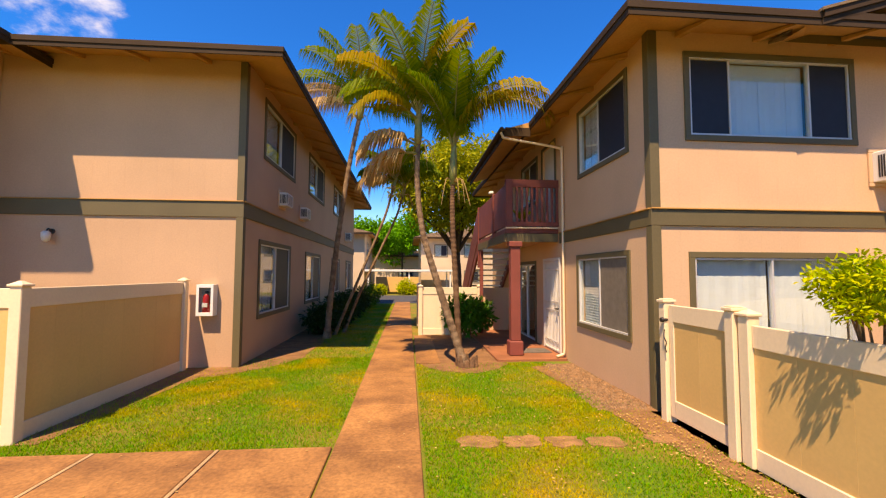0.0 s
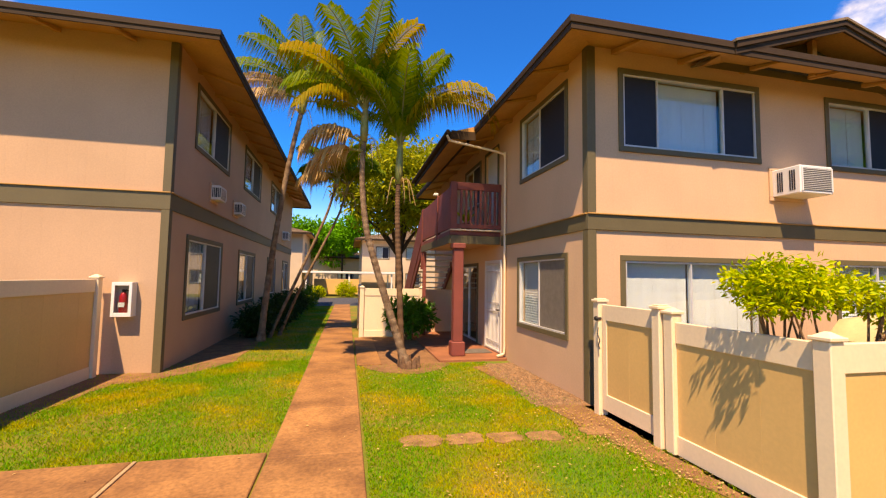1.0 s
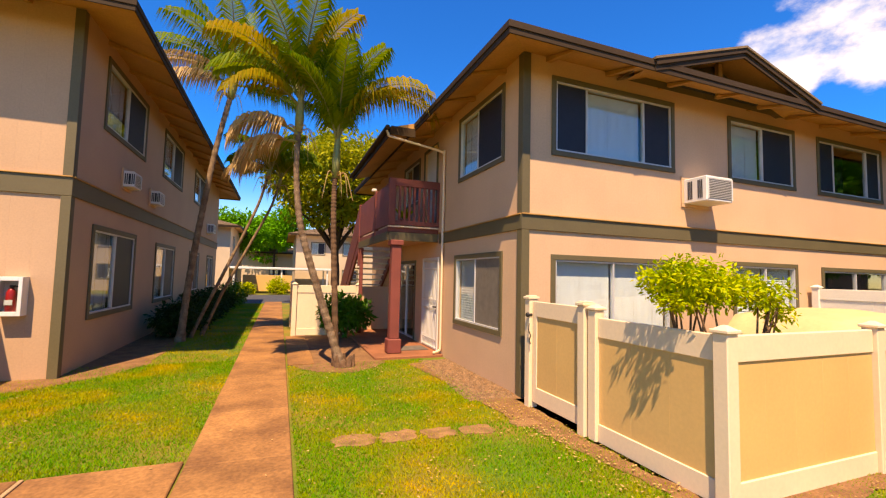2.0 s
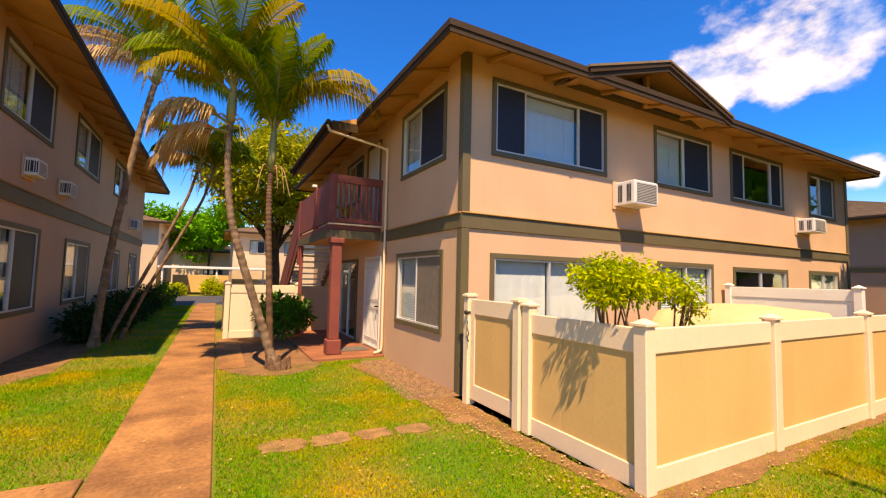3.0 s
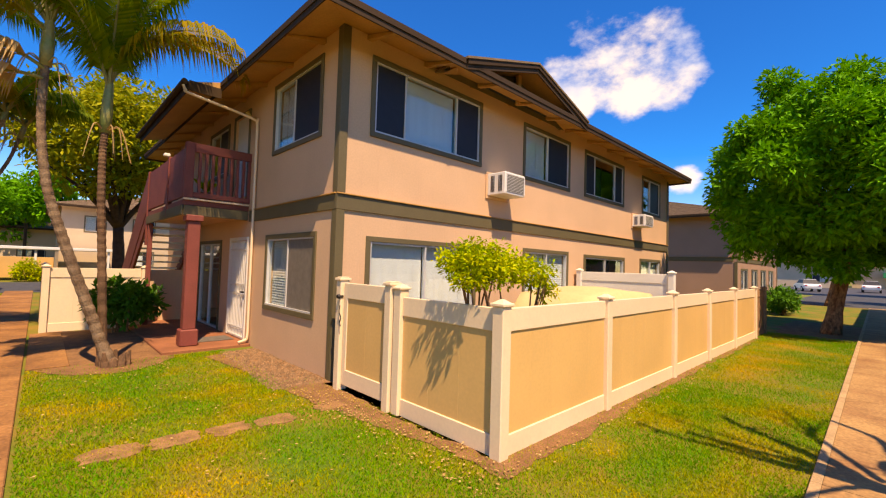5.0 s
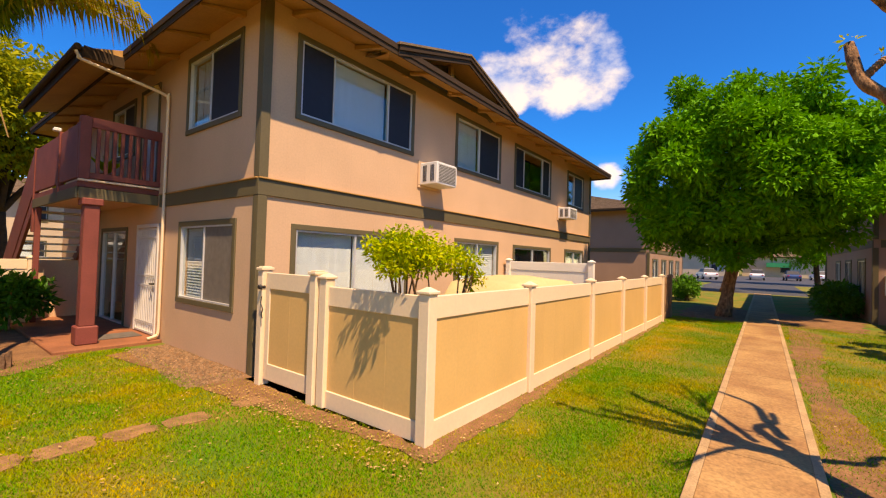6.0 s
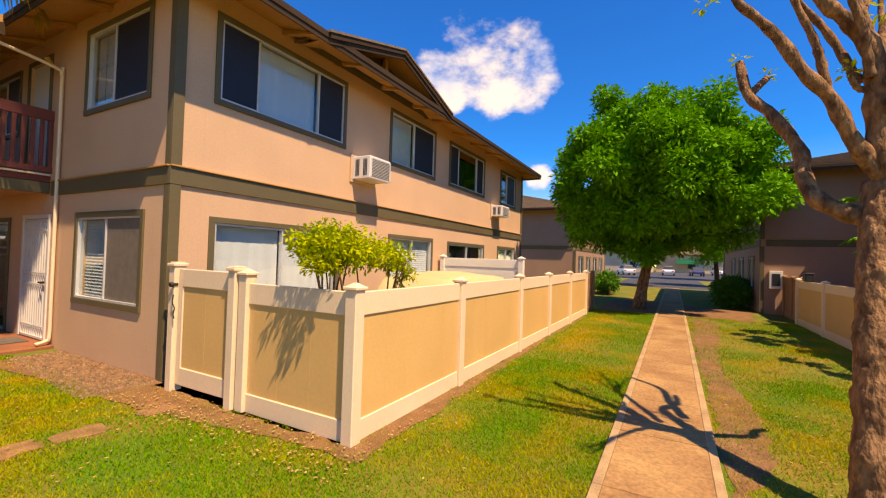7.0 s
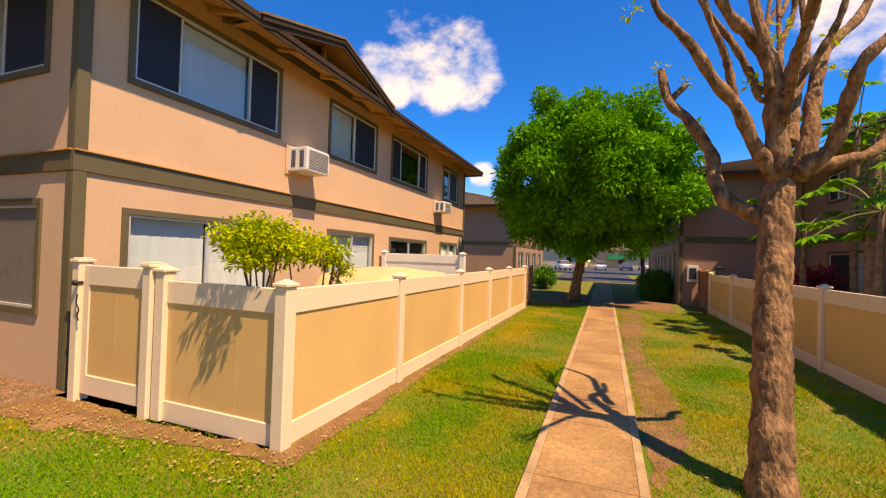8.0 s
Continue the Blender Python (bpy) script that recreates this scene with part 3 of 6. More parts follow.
def door(house, f, u0, u1, z0, z1, material, barred=False, label=""):
    bm = bmesh.new()
    f.box(bm, u0 - 0.07, u0, 0.002, 0.03, z0, z1 + 0.07, 0.004)
    f.box(bm, u1, u1 + 0.07, 0.002, 0.03, z0, z1 + 0.07, 0.004)
    f.box(bm, u0, u1, 0.002, 0.03, z1, z1 + 0.07, 0.004)
    d = part("door", bm, M["trim"] if not barred else M["whitedoor"], house, label)
    bm = bmesh.new()
    f.box(bm, u0, u1, -0.09, -0.05, z0, z1)
    part("door_leaf", bm, material, d)
    if barred:
        bm = bmesh.new()
        for z in (z0 + 0.03, z1 - 0.03):
            f.box(bm, u0 + 0.01, u1 - 0.01, -0.014, 0.016, z - 0.018, z + 0.018)
        for u in (u0 + 0.02, u1 - 0.02):
            f.box(bm, u - 0.018, u + 0.018, -0.014, 0.016, z0 + 0.012, z1 - 0.012)
        gt = part("security_gate", bm, M["whitedoor"], d, "white barred security gate")
        for k in range(1, 10):
            u = u0 + 0.04 + (u1 - u0 - 0.08) * k / 10
            bm = bmesh.new()
            f.box(bm, u - 0.011, u + 0.011, -0.01, 0.012, z0 + 0.045, z1 - 0.045)
            part("gate_bar", bm, M["whitedoor"], d)
        for z in (z0 + 0.22, z0 + 0.95, z0 + 1.15, z1 - 0.2):
            bm = bmesh.new()
            f.box(bm, u0 + 0.04, u1 - 0.04, 0.013, 0.02, z - 0.016, z + 0.016)
            part("gate_crossbar", bm, M["whitedoor"], d)
    bm = bmesh.new()
    f.box(bm, u0 + 0.05, u0 + 0.09, -0.02, 0.07, z0 + 0.98, z0 + 1.02, 0.006)
    f.box(bm, u0 + 0.04, u0 + 0.16, 0.05, 0.075, z0 + 0.985, z0 + 1.015, 0.006)
    part("door_handle", bm, M["iron"], d)
    return d


def ac_unit(f, u0, u1, z0, z1, depth, label):
    """A window air conditioner that sticks out of a wall sleeve."""
    o = f.at((u0 + u1) / 2, 0, z0)
    e = thing("air_conditioner", o, label, "air conditioner", "wall air conditioners")
    bm = bmesh.new()
    f.box(bm, u0, u1, 0.01, depth, z0, z1, 0.012)
    part("casing", bm, M["white"], e)
    bm = bmesh.new()
    f.box(bm, u0 + 0.035, u1 - 0.035, depth, depth + 0.006, z0 + 0.045, z1 - 0.045)
    part("coil", bm, M["acgrey"], e)
    bm = bmesh.new()
    n = 12
    for k in range(n):
        z = z0 + 0.06 + (z1 - z0 - 0.12) * k / (n - 1)
        f.box(bm, u0 + 0.035, u1 - 0.035, depth + 0.007, depth + 0.016, z - 0.003, z + 0.003)
    for u in (u0 + 0.03, u1 - 0.03):
        f.box(bm, u - 0.01, u + 0.01, depth + 0.001, depth + 0.018, z0 + 0.035, z1 - 0.035)
    part("grille", bm, M["white"], e)
    for side, du in ((u0, -1), (u1, 1)):
        for g in range(2):
            bm = bmesh.new()
            for k in range(3):
                d = depth * (0.22 + 0.42 * g) + 0.035 * k
                f.box(bm, side + du * 0.001, side + du * 0.006, d, d + 0.02, z0 + 0.06, z1 - 0.06)
            part("side_louvre", bm, M["black"], e)
    bm = bmesh.new()
    f.box(bm, u0 - 0.06, u1 + 0.06, 0.003, 0.03, z0 - 0.06, z0 - 0.003, 0.004)
    f.box(bm, u0 - 0.06, u1 + 0.06, 0.003, 0.03, z1 + 0.003, z1 + 0.06, 0.004)
    f.box(bm, u0 - 0.06, u0 - 0.003, 0.003, 0.03, z0, z1, 0.004)
    f.box(bm, u1 + 0.003, u1 + 0.06, 0.003, 0.03, z0, z1, 0.004)
    part("sleeve_trim", bm, M["wall"], e)
    return e


# ---- ground and paving ----
def sheet(name, x0, y0, x1, y1, z, material, label, category, cell=0.0, rough=0.0):
    bm = bmesh.new()
    nx, ny = (max(1, int((x1 - x0) / cell)), max(1, int((y1 - y0) / cell))) if cell else (1, 1)
    grid = [[bm.verts.new((x0 + (x1 - x0) * i / nx, y0 + (y1 - y0) * j / ny,
                           z + (rough * noise.noise((i * 0.9, j * 0.9, 3)) if rough else 0))) for j in range(ny + 1)] for i in range(nx + 1)]
    for i in range(nx):
        for j in range(ny):
            bm.faces.new((grid[i][j], grid[i + 1][j], grid[i + 1][j + 1], grid[i][j + 1]))
    ob = part(name, bm, material)
    return tagged(ob, label, category, kind="structure")


def patch(name, outline, z, material, label, category, wobble=0.08, seed=1):
    """An uneven bed laid over the lawn, its edge crumbled."""
    bm = bmesh.new()
    pts = []
    for k, (a, b) in enumerate(zip(outline, outline[1:] + outline[:1])):
        a, b = Vector((*a, 0)), Vector((*b, 0))
        n = max(2, int((b - a).length / 0.12))
        nrm = Vector(((b - a).y, -(b - a).x, 0)).normalized()
        for i in range(n):
            p = a.lerp(b, i / n)
            pts.append(p + nrm * wobble * (noise.noise((p.x * 2.1, p.y * 2.1, seed)) + 0.6 * noise.noise((p.x * 7, p.y * 7, seed))))
    bm.faces.new([bm.verts.new((p.x, p.y, z)) for p in pts])
    bmesh.ops.triangulate(bm, faces=bm.faces)
    return tagged(part(name, bm, material), label, category, kind="structure")


tagged(sheet("ground", -400, -400, 400, 400, -0.012, M["lawn"], "", ""), "sunlit lawn of short grass with yellowing patches", "lawn", kind="structure")
patch("soil_bed_building", [(-4.1, 8.05), (-3.2, 7.9), (-2.45, 8.6), (-2.0, 9.5), (-2.0, 11.9), (-2.2, 26), (-3.1, 26), (-3.1, 8.72), (-4.1, 8.72)], -0.004, M["soil"], "bare red soil bed along the building's foot", "soil bed")
patch("soil_strip_fence", [(-4.07, 4.95), (-3.72, 4.95), (-3.55, 6.8), (-3.4, 8.1), (-4.2, 8.3), (-4.07, 8.0)], -0.003, M["soil"], "bare soil strip below the vinyl fence", "soil bed", 0.07, 4)
patch("soil_strip_yard", [(3.62, 5.7), (3.0, 6.0), (3.05, 5.1), (3.22, 4.0), (3.38, 3.0), (3.42, 2.1), (4.4, 2.1), (9, 2.22), (15.2, 2.25), (15.2, 2.4), (3.62, 2.4)], -0.003, M["soil"], "bare soil and dry leaves along the fence foot", "soil bed", 0.09, 7)
patch("soil_bed_palms", [(0.52, 8.7), (1.0, 8.05), (1.6, 7.9), (2.1, 8.2), (2.35, 8.6), (2.3, 9.5), (2.4, 12.6), (0.9, 12.9), (0.54, 12.7)], -0.0035, M["soil"], "bare red soil round the palm trunks", "soil bed", 0.07, 9)
patch("soil_bed_gravel", [(3.0, 8.4), (2.75, 8.3), (2.9, 7.4), (3.05, 6.3), (3.1, 5.55), (3.74, 5.5), (3.74, 8.6)], -0.002, M["soil"], "gravel bed along the building's side wall", "gravel bed", 0.05, 12)
patch("soil_tree_foot", [(17, -2.4), (20.5, -2.9), (22.6, 2.2), (19, 2.4), (16.6, 1.9)], -0.004, M["soil"], "bare soil under the tree", "soil bed", 0.2, 16)
patch("soil_strip_path", [(4.3, -0.58), (5.2, -0.95), (7.0, -1.05), (9.0, -0.85), (12, -1.05), (15.5, -1.4), (16.6, -0.75), (12, -0.58)], -0.006, M["soil"], "worn red soil and thin grass beside the walkway", "soil bed", 0.14, 21)
sheet("road", -60, 26.5, 60, 36, -0.004, M["asphalt"], "grey asphalt parking road behind the walkway", "road")
sheet("driveway", 36, -2.6, 56, 4.4, -0.007, M["asphalt"], "grey asphalt drive at the end of the walkway", "road")
sheet("parking_lot", 56, -14, 110, 20, -0.005, M["asphalt"], "grey asphalt parking lot beyond the trees", "road")

pavement = thing("pavement", (0, 0, 0), "concrete walkway stained by red dust", "walkway", kind="structure")


def slab(x0, y0, x1, y1, top=0.02, material="concrete", side_gap=0.006, ch=0.009):
    bm = boxes((x0 + 0.006, y0 + side_gap, -0.06, x1 - 0.006, y1 - side_gap, top), ch=ch)
    part("slab", bm, M[material], pavement)


y = -3.155
while y < 26.3:
    slab(-0.49, y, 0.445, y + 1.525, 0.018 + 0.004 * math.sin(y * 3.7))
    y += 1.525
for k in range(8):
    slab(-0.46 - 1.22 * (k + 1) + 0.02, 3.3, -0.5 if k == 0 else -0.46 - 1.22 * k - 0.02, 4.62, 0.016 + 0.002 * math.sin(k * 2.1))
    part("joint_strip", boxes((-0.46 - 1.22 * (k + 1) - 0.018, 3.3, -0.05, -0.46 - 1.22 * (k + 1) + 0.018, 4.615, 0.019), ch=0.004), M["edge"], pavement)
x = 0.455
while x < 35:
    slab(x, -0.465, x + 1.22, 0.285, 0.0195 + 0.001 * math.sin(x * 2.9), "concrete_pale", 0.001, 0.003)
    for y0, y1 in ((0.285, 0.362), (-0.54, -0.465)):
        bm = boxes((x + 0.004, y0 + 0.001, -0.05, x + 1.216, y1 - 0.001, 0.021), ch=0.004)
        part("edge_strip", bm, M["edge"], pavement)
    x += 1.22
slab(0.47, 8.75, 0.98, 12.6)

porch = thing("porch_floor", (3, 10, 0), "red-stained concrete porch floor", "porch", kind="structure")
part("slab", boxes((2.2, 8.85, -0.05, 3.735, 10.8, 0.05), ch=0.015), M["porch"], porch)
part("slab", boxes((2.2, 10.81, -0.05, 3.735, 13.5, 0.048), ch=0.015), M["porch"], porch)

for k, (x0, y0, x1, y1) in enumerate(((0.86, 4.5, 1.32, 4.85), (1.36, 4.46, 1.8, 4.83), (1.85, 4.44, 2.24, 4.77), (2.29, 4.42, 2.72, 4.72), (3.0, 4.46, 3.38, 4.75))):
    bm = bmesh.new()
    rnd = random.Random(k)
    n = 18
    ring = []
    for i in range(n):
        a = 2 * math.pi * i / n
        cx, cy = math.cos(a), math.sin(a)
        s = 1 / max(abs(cx), abs(cy)) ** 0.75
        ring.append(((x0 + x1) / 2 + cx * s * (x1 - x0) / 2 * (0.8 + 0.32 * rnd.random()), (y0 + y1) / 2 + cy * s * (y1 - y0) / 2 * (0.72 + 0.36 * rnd.random())))
    lo = [bm.verts.new((a, b, -0.05)) for a, b in ring]
    hi = [bm.verts.new((a, b, 0.002)) for a, b in ring]
    top = [bm.verts.new(((a - (x0 + x1) / 2) * 0.92 + (x0 + x1) / 2, (b - (y0 + y1) / 2) * 0.92 + (y0 + y1) / 2, 0.006)) for a, b in ring]
    for i in range(n):
        j = (i + 1) % n
        bm.faces.new((lo[i], lo[j], hi[j], hi[i]))
        bm.faces.new((hi[i], hi[j], top[j], top[i]))
    bm.faces.new(top)
    tagged(part("stepping_stone", bm, M["stone"]), "flat reddish stepping stone sunk in the lawn", "stepping stone", "stepping stones")

# ---- the building with the red balcony ----
XR, YR, XF, YF = 3.742, 5.598, 17.98, 16.9
RF, RS = Face("y", YR, -1), Face("x", XR, -1)
house = thing("apartment_building", (XR, YR, 0), "two-storey tan apartment building with olive trim and brown hip roof", "building", "apartment buildings")
front = [(4.35, 6.9, 3.88, 5.04), (8.52, 10.46, 3.88, 5.035), (11.42, 13.85, 3.875, 5.03), (15.5, 17.05, 3.85, 5.0),
         (4.35, 6.82, 0.1, 2.1), (8.59, 10.44, 0.75, 2.13), (11.45, 13.95, 1.2, 2.1), (15.36, 17.12, 1.2, 2.12)]
side = [(6.262, 8.057, 3.866, 5.075), (6.282, 8.183, 0.9, 2.157), (9.28, 10.32, 0.06, 2.17), (11.1, 12.8, 0.06, 2.13), (9.5, 10.4, 3.0, 5.0), (10.9, 12.3, 3.85, 4.95)]
part("wall", RF.wall(XR, XF, -0.05, 5.44, front), M["wall"], house)
part("wall", RS.wall(YR + 0.16, YF, -0.05, 5.44, side), M["wall"], house)
part("wall", boxes((XF - 0.16, YR + 0.16, -0.05, XF, YF, 5.44)), M["wall"], house)
part("wall", boxes((XR + 0.16, YF - 0.16, -0.05, XF - 0.16, YF, 5.44)), M["wall"], house)
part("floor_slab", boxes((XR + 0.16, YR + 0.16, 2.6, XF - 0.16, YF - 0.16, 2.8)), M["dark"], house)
window(house, RF, *front[0], [(0.247, "screen"), (0.745, "vblind"), (1, "screen")])
window(house, RF, *front[1], [(0.5, "vblind"), (1, "screen")])
window(house, RF, *front[2], [(0.225, "screen"), (0.775, "open"), (1, "screen")])
window(house, RF, *front[3], [(0.43, "open"), (1, "screen")])
window(house, RF, *front[4], [(0.485, "vblind"), (1, "vblind")], label="sliding glass door with closed white blinds")
window(house, RF, *front[5], [(0.5, "hblind"), (1, "hblind")])
window(house, RF, *front[6], [(0.5, "open"), (1, "open")])
window(house, RF, *front[7], [(0.5, "vblind"), (1, "vblind")])
window(house, RS, *side[0], [(0.55, "screen"), (1, "vblind")])
window(house, RS, *side[1], [(0.53, "litscreen"), (1, "hblind")])
window(house, RS, *side[3], [(0.5, "open"), (1, "open")])
window(house, RS, *side[5], [(0.5, "screen"), (1, "open")])
door(house, RS, *side[2], M["whitedoor"], True, "white barred security door in a cream frame")
door(house, RS, *side[4], M["whitedoor"], False, "pale upper door on the balcony")
band(house, RF, XR - 0.034, XF, 2.555, 2.786)
band(house, RS, YR, 9.2, 2.555, 2.786)
corner_board(house, XR, YR, -1, -1, -0.03, 2.55)
corner_board(house, XR, YR, -1, -1, 2.812, 5.4)
corner_board(house, XF, YR, 1, -1, -0.03, 2.55)
corner_board(house, XF, YR, 1, -1, 2.812, 5.4)
X0, Y0, ZE, PITCH = 3.05, 4.85, 5.135, 0.3
roof = hip_roof(house, X0, Y0, XF + 0.12, YF + 0.75, ZE, PITCH,
                [(RF, [4.2 + 1.22 * k for k in range(12)], YR - Y0), (RS, [6.2 + 1.22 * k for k in range(9)], XR - X0)])


def gable(roof, xm, half, y0, y1, z0, rise):
    """A small gable over the front eave: rake boards, recessed louvre panel, two roof slopes."""
    for s in (-1, 1):
        bm = bmesh.new()
        a, b = Vector((xm + s * (half + 0.02), y0 - 0.04, z0)), Vector((xm, y0 - 0.04, z0 + rise))
        for dz, dy, dep in ((0.0, 0.0, 0.15), (0.09, -0.03, 0.1)):
            q = [a + Vector((0, dy, dz)), b + Vector((0, dy, dz)), b + Vector((0, dy, dz + dep)), a + Vector((0, dy, dz + dep))]
            f1 = [bm.verts.new(v) for v in q]
            f2 = [bm.verts.new(v + Vector((0, 0.028, 0))) for v in q]
            bm.faces.new(f1)
            bm.faces.new(list(reversed(f2)))
            for k in range(4):
                bm.faces.new((f1[k], f2[k], f2[(k + 1) % 4], f1[(k + 1) % 4]))
        bmesh.ops.recalc_face_normals(bm, faces=bm.faces)
        part("rake_board", bm, M["fascia"], roof)
        bm = bmesh.new()
        q = [Vector((xm + s * (half + 0.06), y0 - 0.09, z0 + 0.17)), Vector((xm, y0 - 0.09, z0 + 0.17 + rise)), Vector((xm, y1, z0 + 0.17 + rise)), Vector((xm + s * (half + 0.06), y1, z0 + 0.17))]
        lo, hi = [bm.verts.new(v) for v in q], [bm.verts.new(v + Vector((0, 0, 0.04))) for v in q]
        bm.faces.new(lo)
        bm.faces.new(hi)
        for k in range(4):
            bm.faces.new((lo[k], lo[(k + 1) % 4], hi[(k + 1) % 4], hi[k]))
        bmesh.ops.recalc_face_normals(bm, faces=bm.faces)
        part("gable_slope", bm, M["shingle"], roof)
        bm = bmesh.new()
        q = [Vector((xm + s * half, y0, z0 + 0.13)), Vector((xm, y0, z0 + 0.13 + rise)), Vector((xm, y0 + 0.6, z0 + 0.13 + rise)), Vector((xm + s * half, y0 + 0.6, z0 + 0.13))]
        bm.faces.new([bm.verts.new(v) for v in q])
        part("gable_soffit", bm, M["soffit"], roof)
    bm = bmesh.new()
    bm.faces.new([bm.verts.new(v) for v in ((xm - half, y0 + 0.55, z0 + 0.1), (xm + half, y0 + 0.55, z0 + 0.1), (xm, y0 + 0.55, z0 + rise + 0.12))])
    part("gable_wall", bm, M["trim"], roof)
    for k in range(4):
        z = z0 + 0.2 + 0.1 * k
        w = half * (1 - (z - z0) / rise) * 0.8
        if w > 0.1:
            part("louvre_slat", boxes((xm - w, y0 + 0.47, z, xm + w, y0 + 0.53, z + 0.05)), M["dark"], roof)
    part("gable_post", boxes((xm - 0.05, y0 + 0.4, z0 + 0.15, xm + 0.05, y0 + 0.48, z0 + rise + 0.1)), M["soffit"], roof)


gable(roof, 7.79, 2.1, 4.85, 7.3, 5.13, 0.66)
ac_unit(RF, 7.2, 7.87, 3.24, 3.69, 0.47, "white window air conditioner with slotted side and grey grille")
ac_unit(RF, 14.6, 15.3, 3.24, 3.62, 0.42, "smaller white window air conditioner on the tan wall")

# the roof runs further out over the balcony
def roof_lip(roof, x0, x1, y0, y1, z, pitch):
    bm = bmesh.new()
    q = [Vector((x0, y0, z)), Vector((x0, y1, z)), Vector((x1, y1, z + (x1 - x0) * pitch)), Vector((x1, y0, z + (x1 - x0) * pitch))]
    lo, hi = [bm.verts.new(v + Vector((0, 0, 0.07))) for v in q], [bm.verts.new(v + Vector((0, 0, 0.19))) for v in q]
    bm.faces.new(lo)
    bm.faces.new(hi)
    for k in range(4):
        bm.faces.new((lo[k], lo[(k + 1) % 4], hi[(k + 1) % 4], hi[k]))
    bmesh.ops.recalc_face_normals(bm, faces=bm.faces)
    part("roof_lip", bm, M["soffit"], roof)
    part("lip_fascia", boxes((x0 - 0.025, y0 - 0.03, z, x0 - 0.002, y1, z + 0.19), ch=0.004), M["fascia"], roof)
    bm = bmesh.new()
    tube(bm, [(x0 - 0.08, y0 - 0.04, z + 0.17), (x0 - 0.08, y1, z + 0.16)], [0.055, 0.055], 10)
    part("gutter", bm, M["fascia"], roof)
    part("lip_end", boxes((x0, y0 - 0.028, z + 0.02, x1, y0 - 0.004, z + 0.22), ch=0.004), M["fascia"], roof)


roof_lip(roof, 2.46, 3.04, 9.15, 14.4, 4.96, 0.3)

# downspout
bm = bmesh.new()
tube(bm, spline([(2.36, 9.13, 5.05), (2.4, 9.1, 4.96), (2.5, 9.08, 4.9), (3.55, 8.94, 4.69), (3.68, 8.92, 4.58), (3.69, 8.92, 4.4), (3.69, 8.92, 1.0), (3.69, 8.92, 0.22), (3.64, 8.9, 0.12), (3.5, 8.86, 0.09)], 60), [0.028] * 60, 8)
part("downspout", bm, M["cream"], house, "cream downspout from the roof gutter", True)
bm = bmesh.new()
box(bm, 3.66, 9.1, 4.7, 3.738, 9.18, 4.78, 0.01)
tube(bm, [(3.64, 9.14, 4.74), (3.58, 9.14, 4.8), (3.54, 9.14, 4.86)], [0.03, 0.045, 0.05], 10)
part("wall_lamp", bm, M["brass"], house, "small brass wall lamp")

# ---- balcony and stair ----
stair = thing("balcony_stair", (2.6, 9.05, 0), "red-brown timber balcony with open stair beside the wall", "balcony stair")
part("deck", boxes((2.44, 9.07, 2.74, 3.735, 12.75, 2.84), ch=0.006), M["red"], stair)
part("edge_beam", boxes((2.46, 9.03, 2.54, 3.66, 9.065, 2.73), ch=0.005), M["trim"], stair, "olive edge beam")
part("edge_cap", boxes((2.44, 9.0, 2.845, 3.66, 9.06, 2.875), ch=0.004), M["cream"], stair, "pale drip strip")
part("edge_beam", boxes((2.42, 9.07, 2.54, 2.455, 12.75, 2.735), ch=0.005), M["trim"], stair)
part("joist_ceiling", boxes((2.46, 9.08, 2.6, 3.735, 12.7, 2.66)), M["wall"], stair)
part("post", boxes((2.53, 8.93, 0.32, 2.75, 9.15, 2.42), ch=0.012), M["red"], stair)
part("post_base", boxes((2.485, 8.885, 0.0, 2.795, 9.195, 0.32), ch=0.02), M["red"], stair)
part("post_head", boxes((2.49, 8.89, 2.42, 2.79, 9.19, 2.54), ch=0.015), M["red"], stair)
# front railing
part("rail_post", boxes((2.44, 9.0, 2.88, 2.6, 9.12, 3.98), ch=0.01), M["red"], stair)
part("top_rail", boxes((2.6, 9.02, 3.8, 3.735, 9.09, 3.98), ch=0.01), M["red"], stair)
part("bottom_rail", boxes((2.6, 9.02, 2.9, 3.735, 9.09, 3.0), ch=0.008), M["red"], stair)
for k in range(9):
    u = 2.68 + k * 0.118
    part("baluster", boxes((u, 9.03, 3.0, u + 0.055, 9.08, 3.8), ch=0.006), M["red"], stair)
# closed side guard, then the guard down the flight
part("side_guard", boxes((2.44, 9.125, 2.9, 2.5, 12.7, 3.86), ch=0.008), M["red"], stair)
part("rail_post", boxes((2.42, 10.4, 2.6, 2.52, 10.52, 3.9), ch=0.008), M["red"], stair)
part("rail_post", boxes((2.42, 12.7, 2.0, 2.52, 12.82, 3.9), ch=0.008), M["red"], stair)
FALL = 2.84 / 4.2


def sloped(y0, y1, z0, z1, x0, x1, dep):
    bm = bmesh.new()
    q = [Vector((x0, y0, z0)), Vector((x0, y1, z1)), Vector((x0, y1, z1 + dep)), Vector((x0, y0, z0 + dep))]
    a, b = [bm.verts.new(v) for v in q], [bm.verts.new(v + Vector((x1 - x0, 0, 0))) for v in q]
    bm.faces.new(a)
    bm.faces.new(list(reversed(b)))
    for k in range(4):
        bm.faces.new((a[k], b[k], b[(k + 1) % 4], a[(k + 1) % 4]))
    bmesh.ops.recalc_face_normals(bm, faces=bm.faces)
    return bm


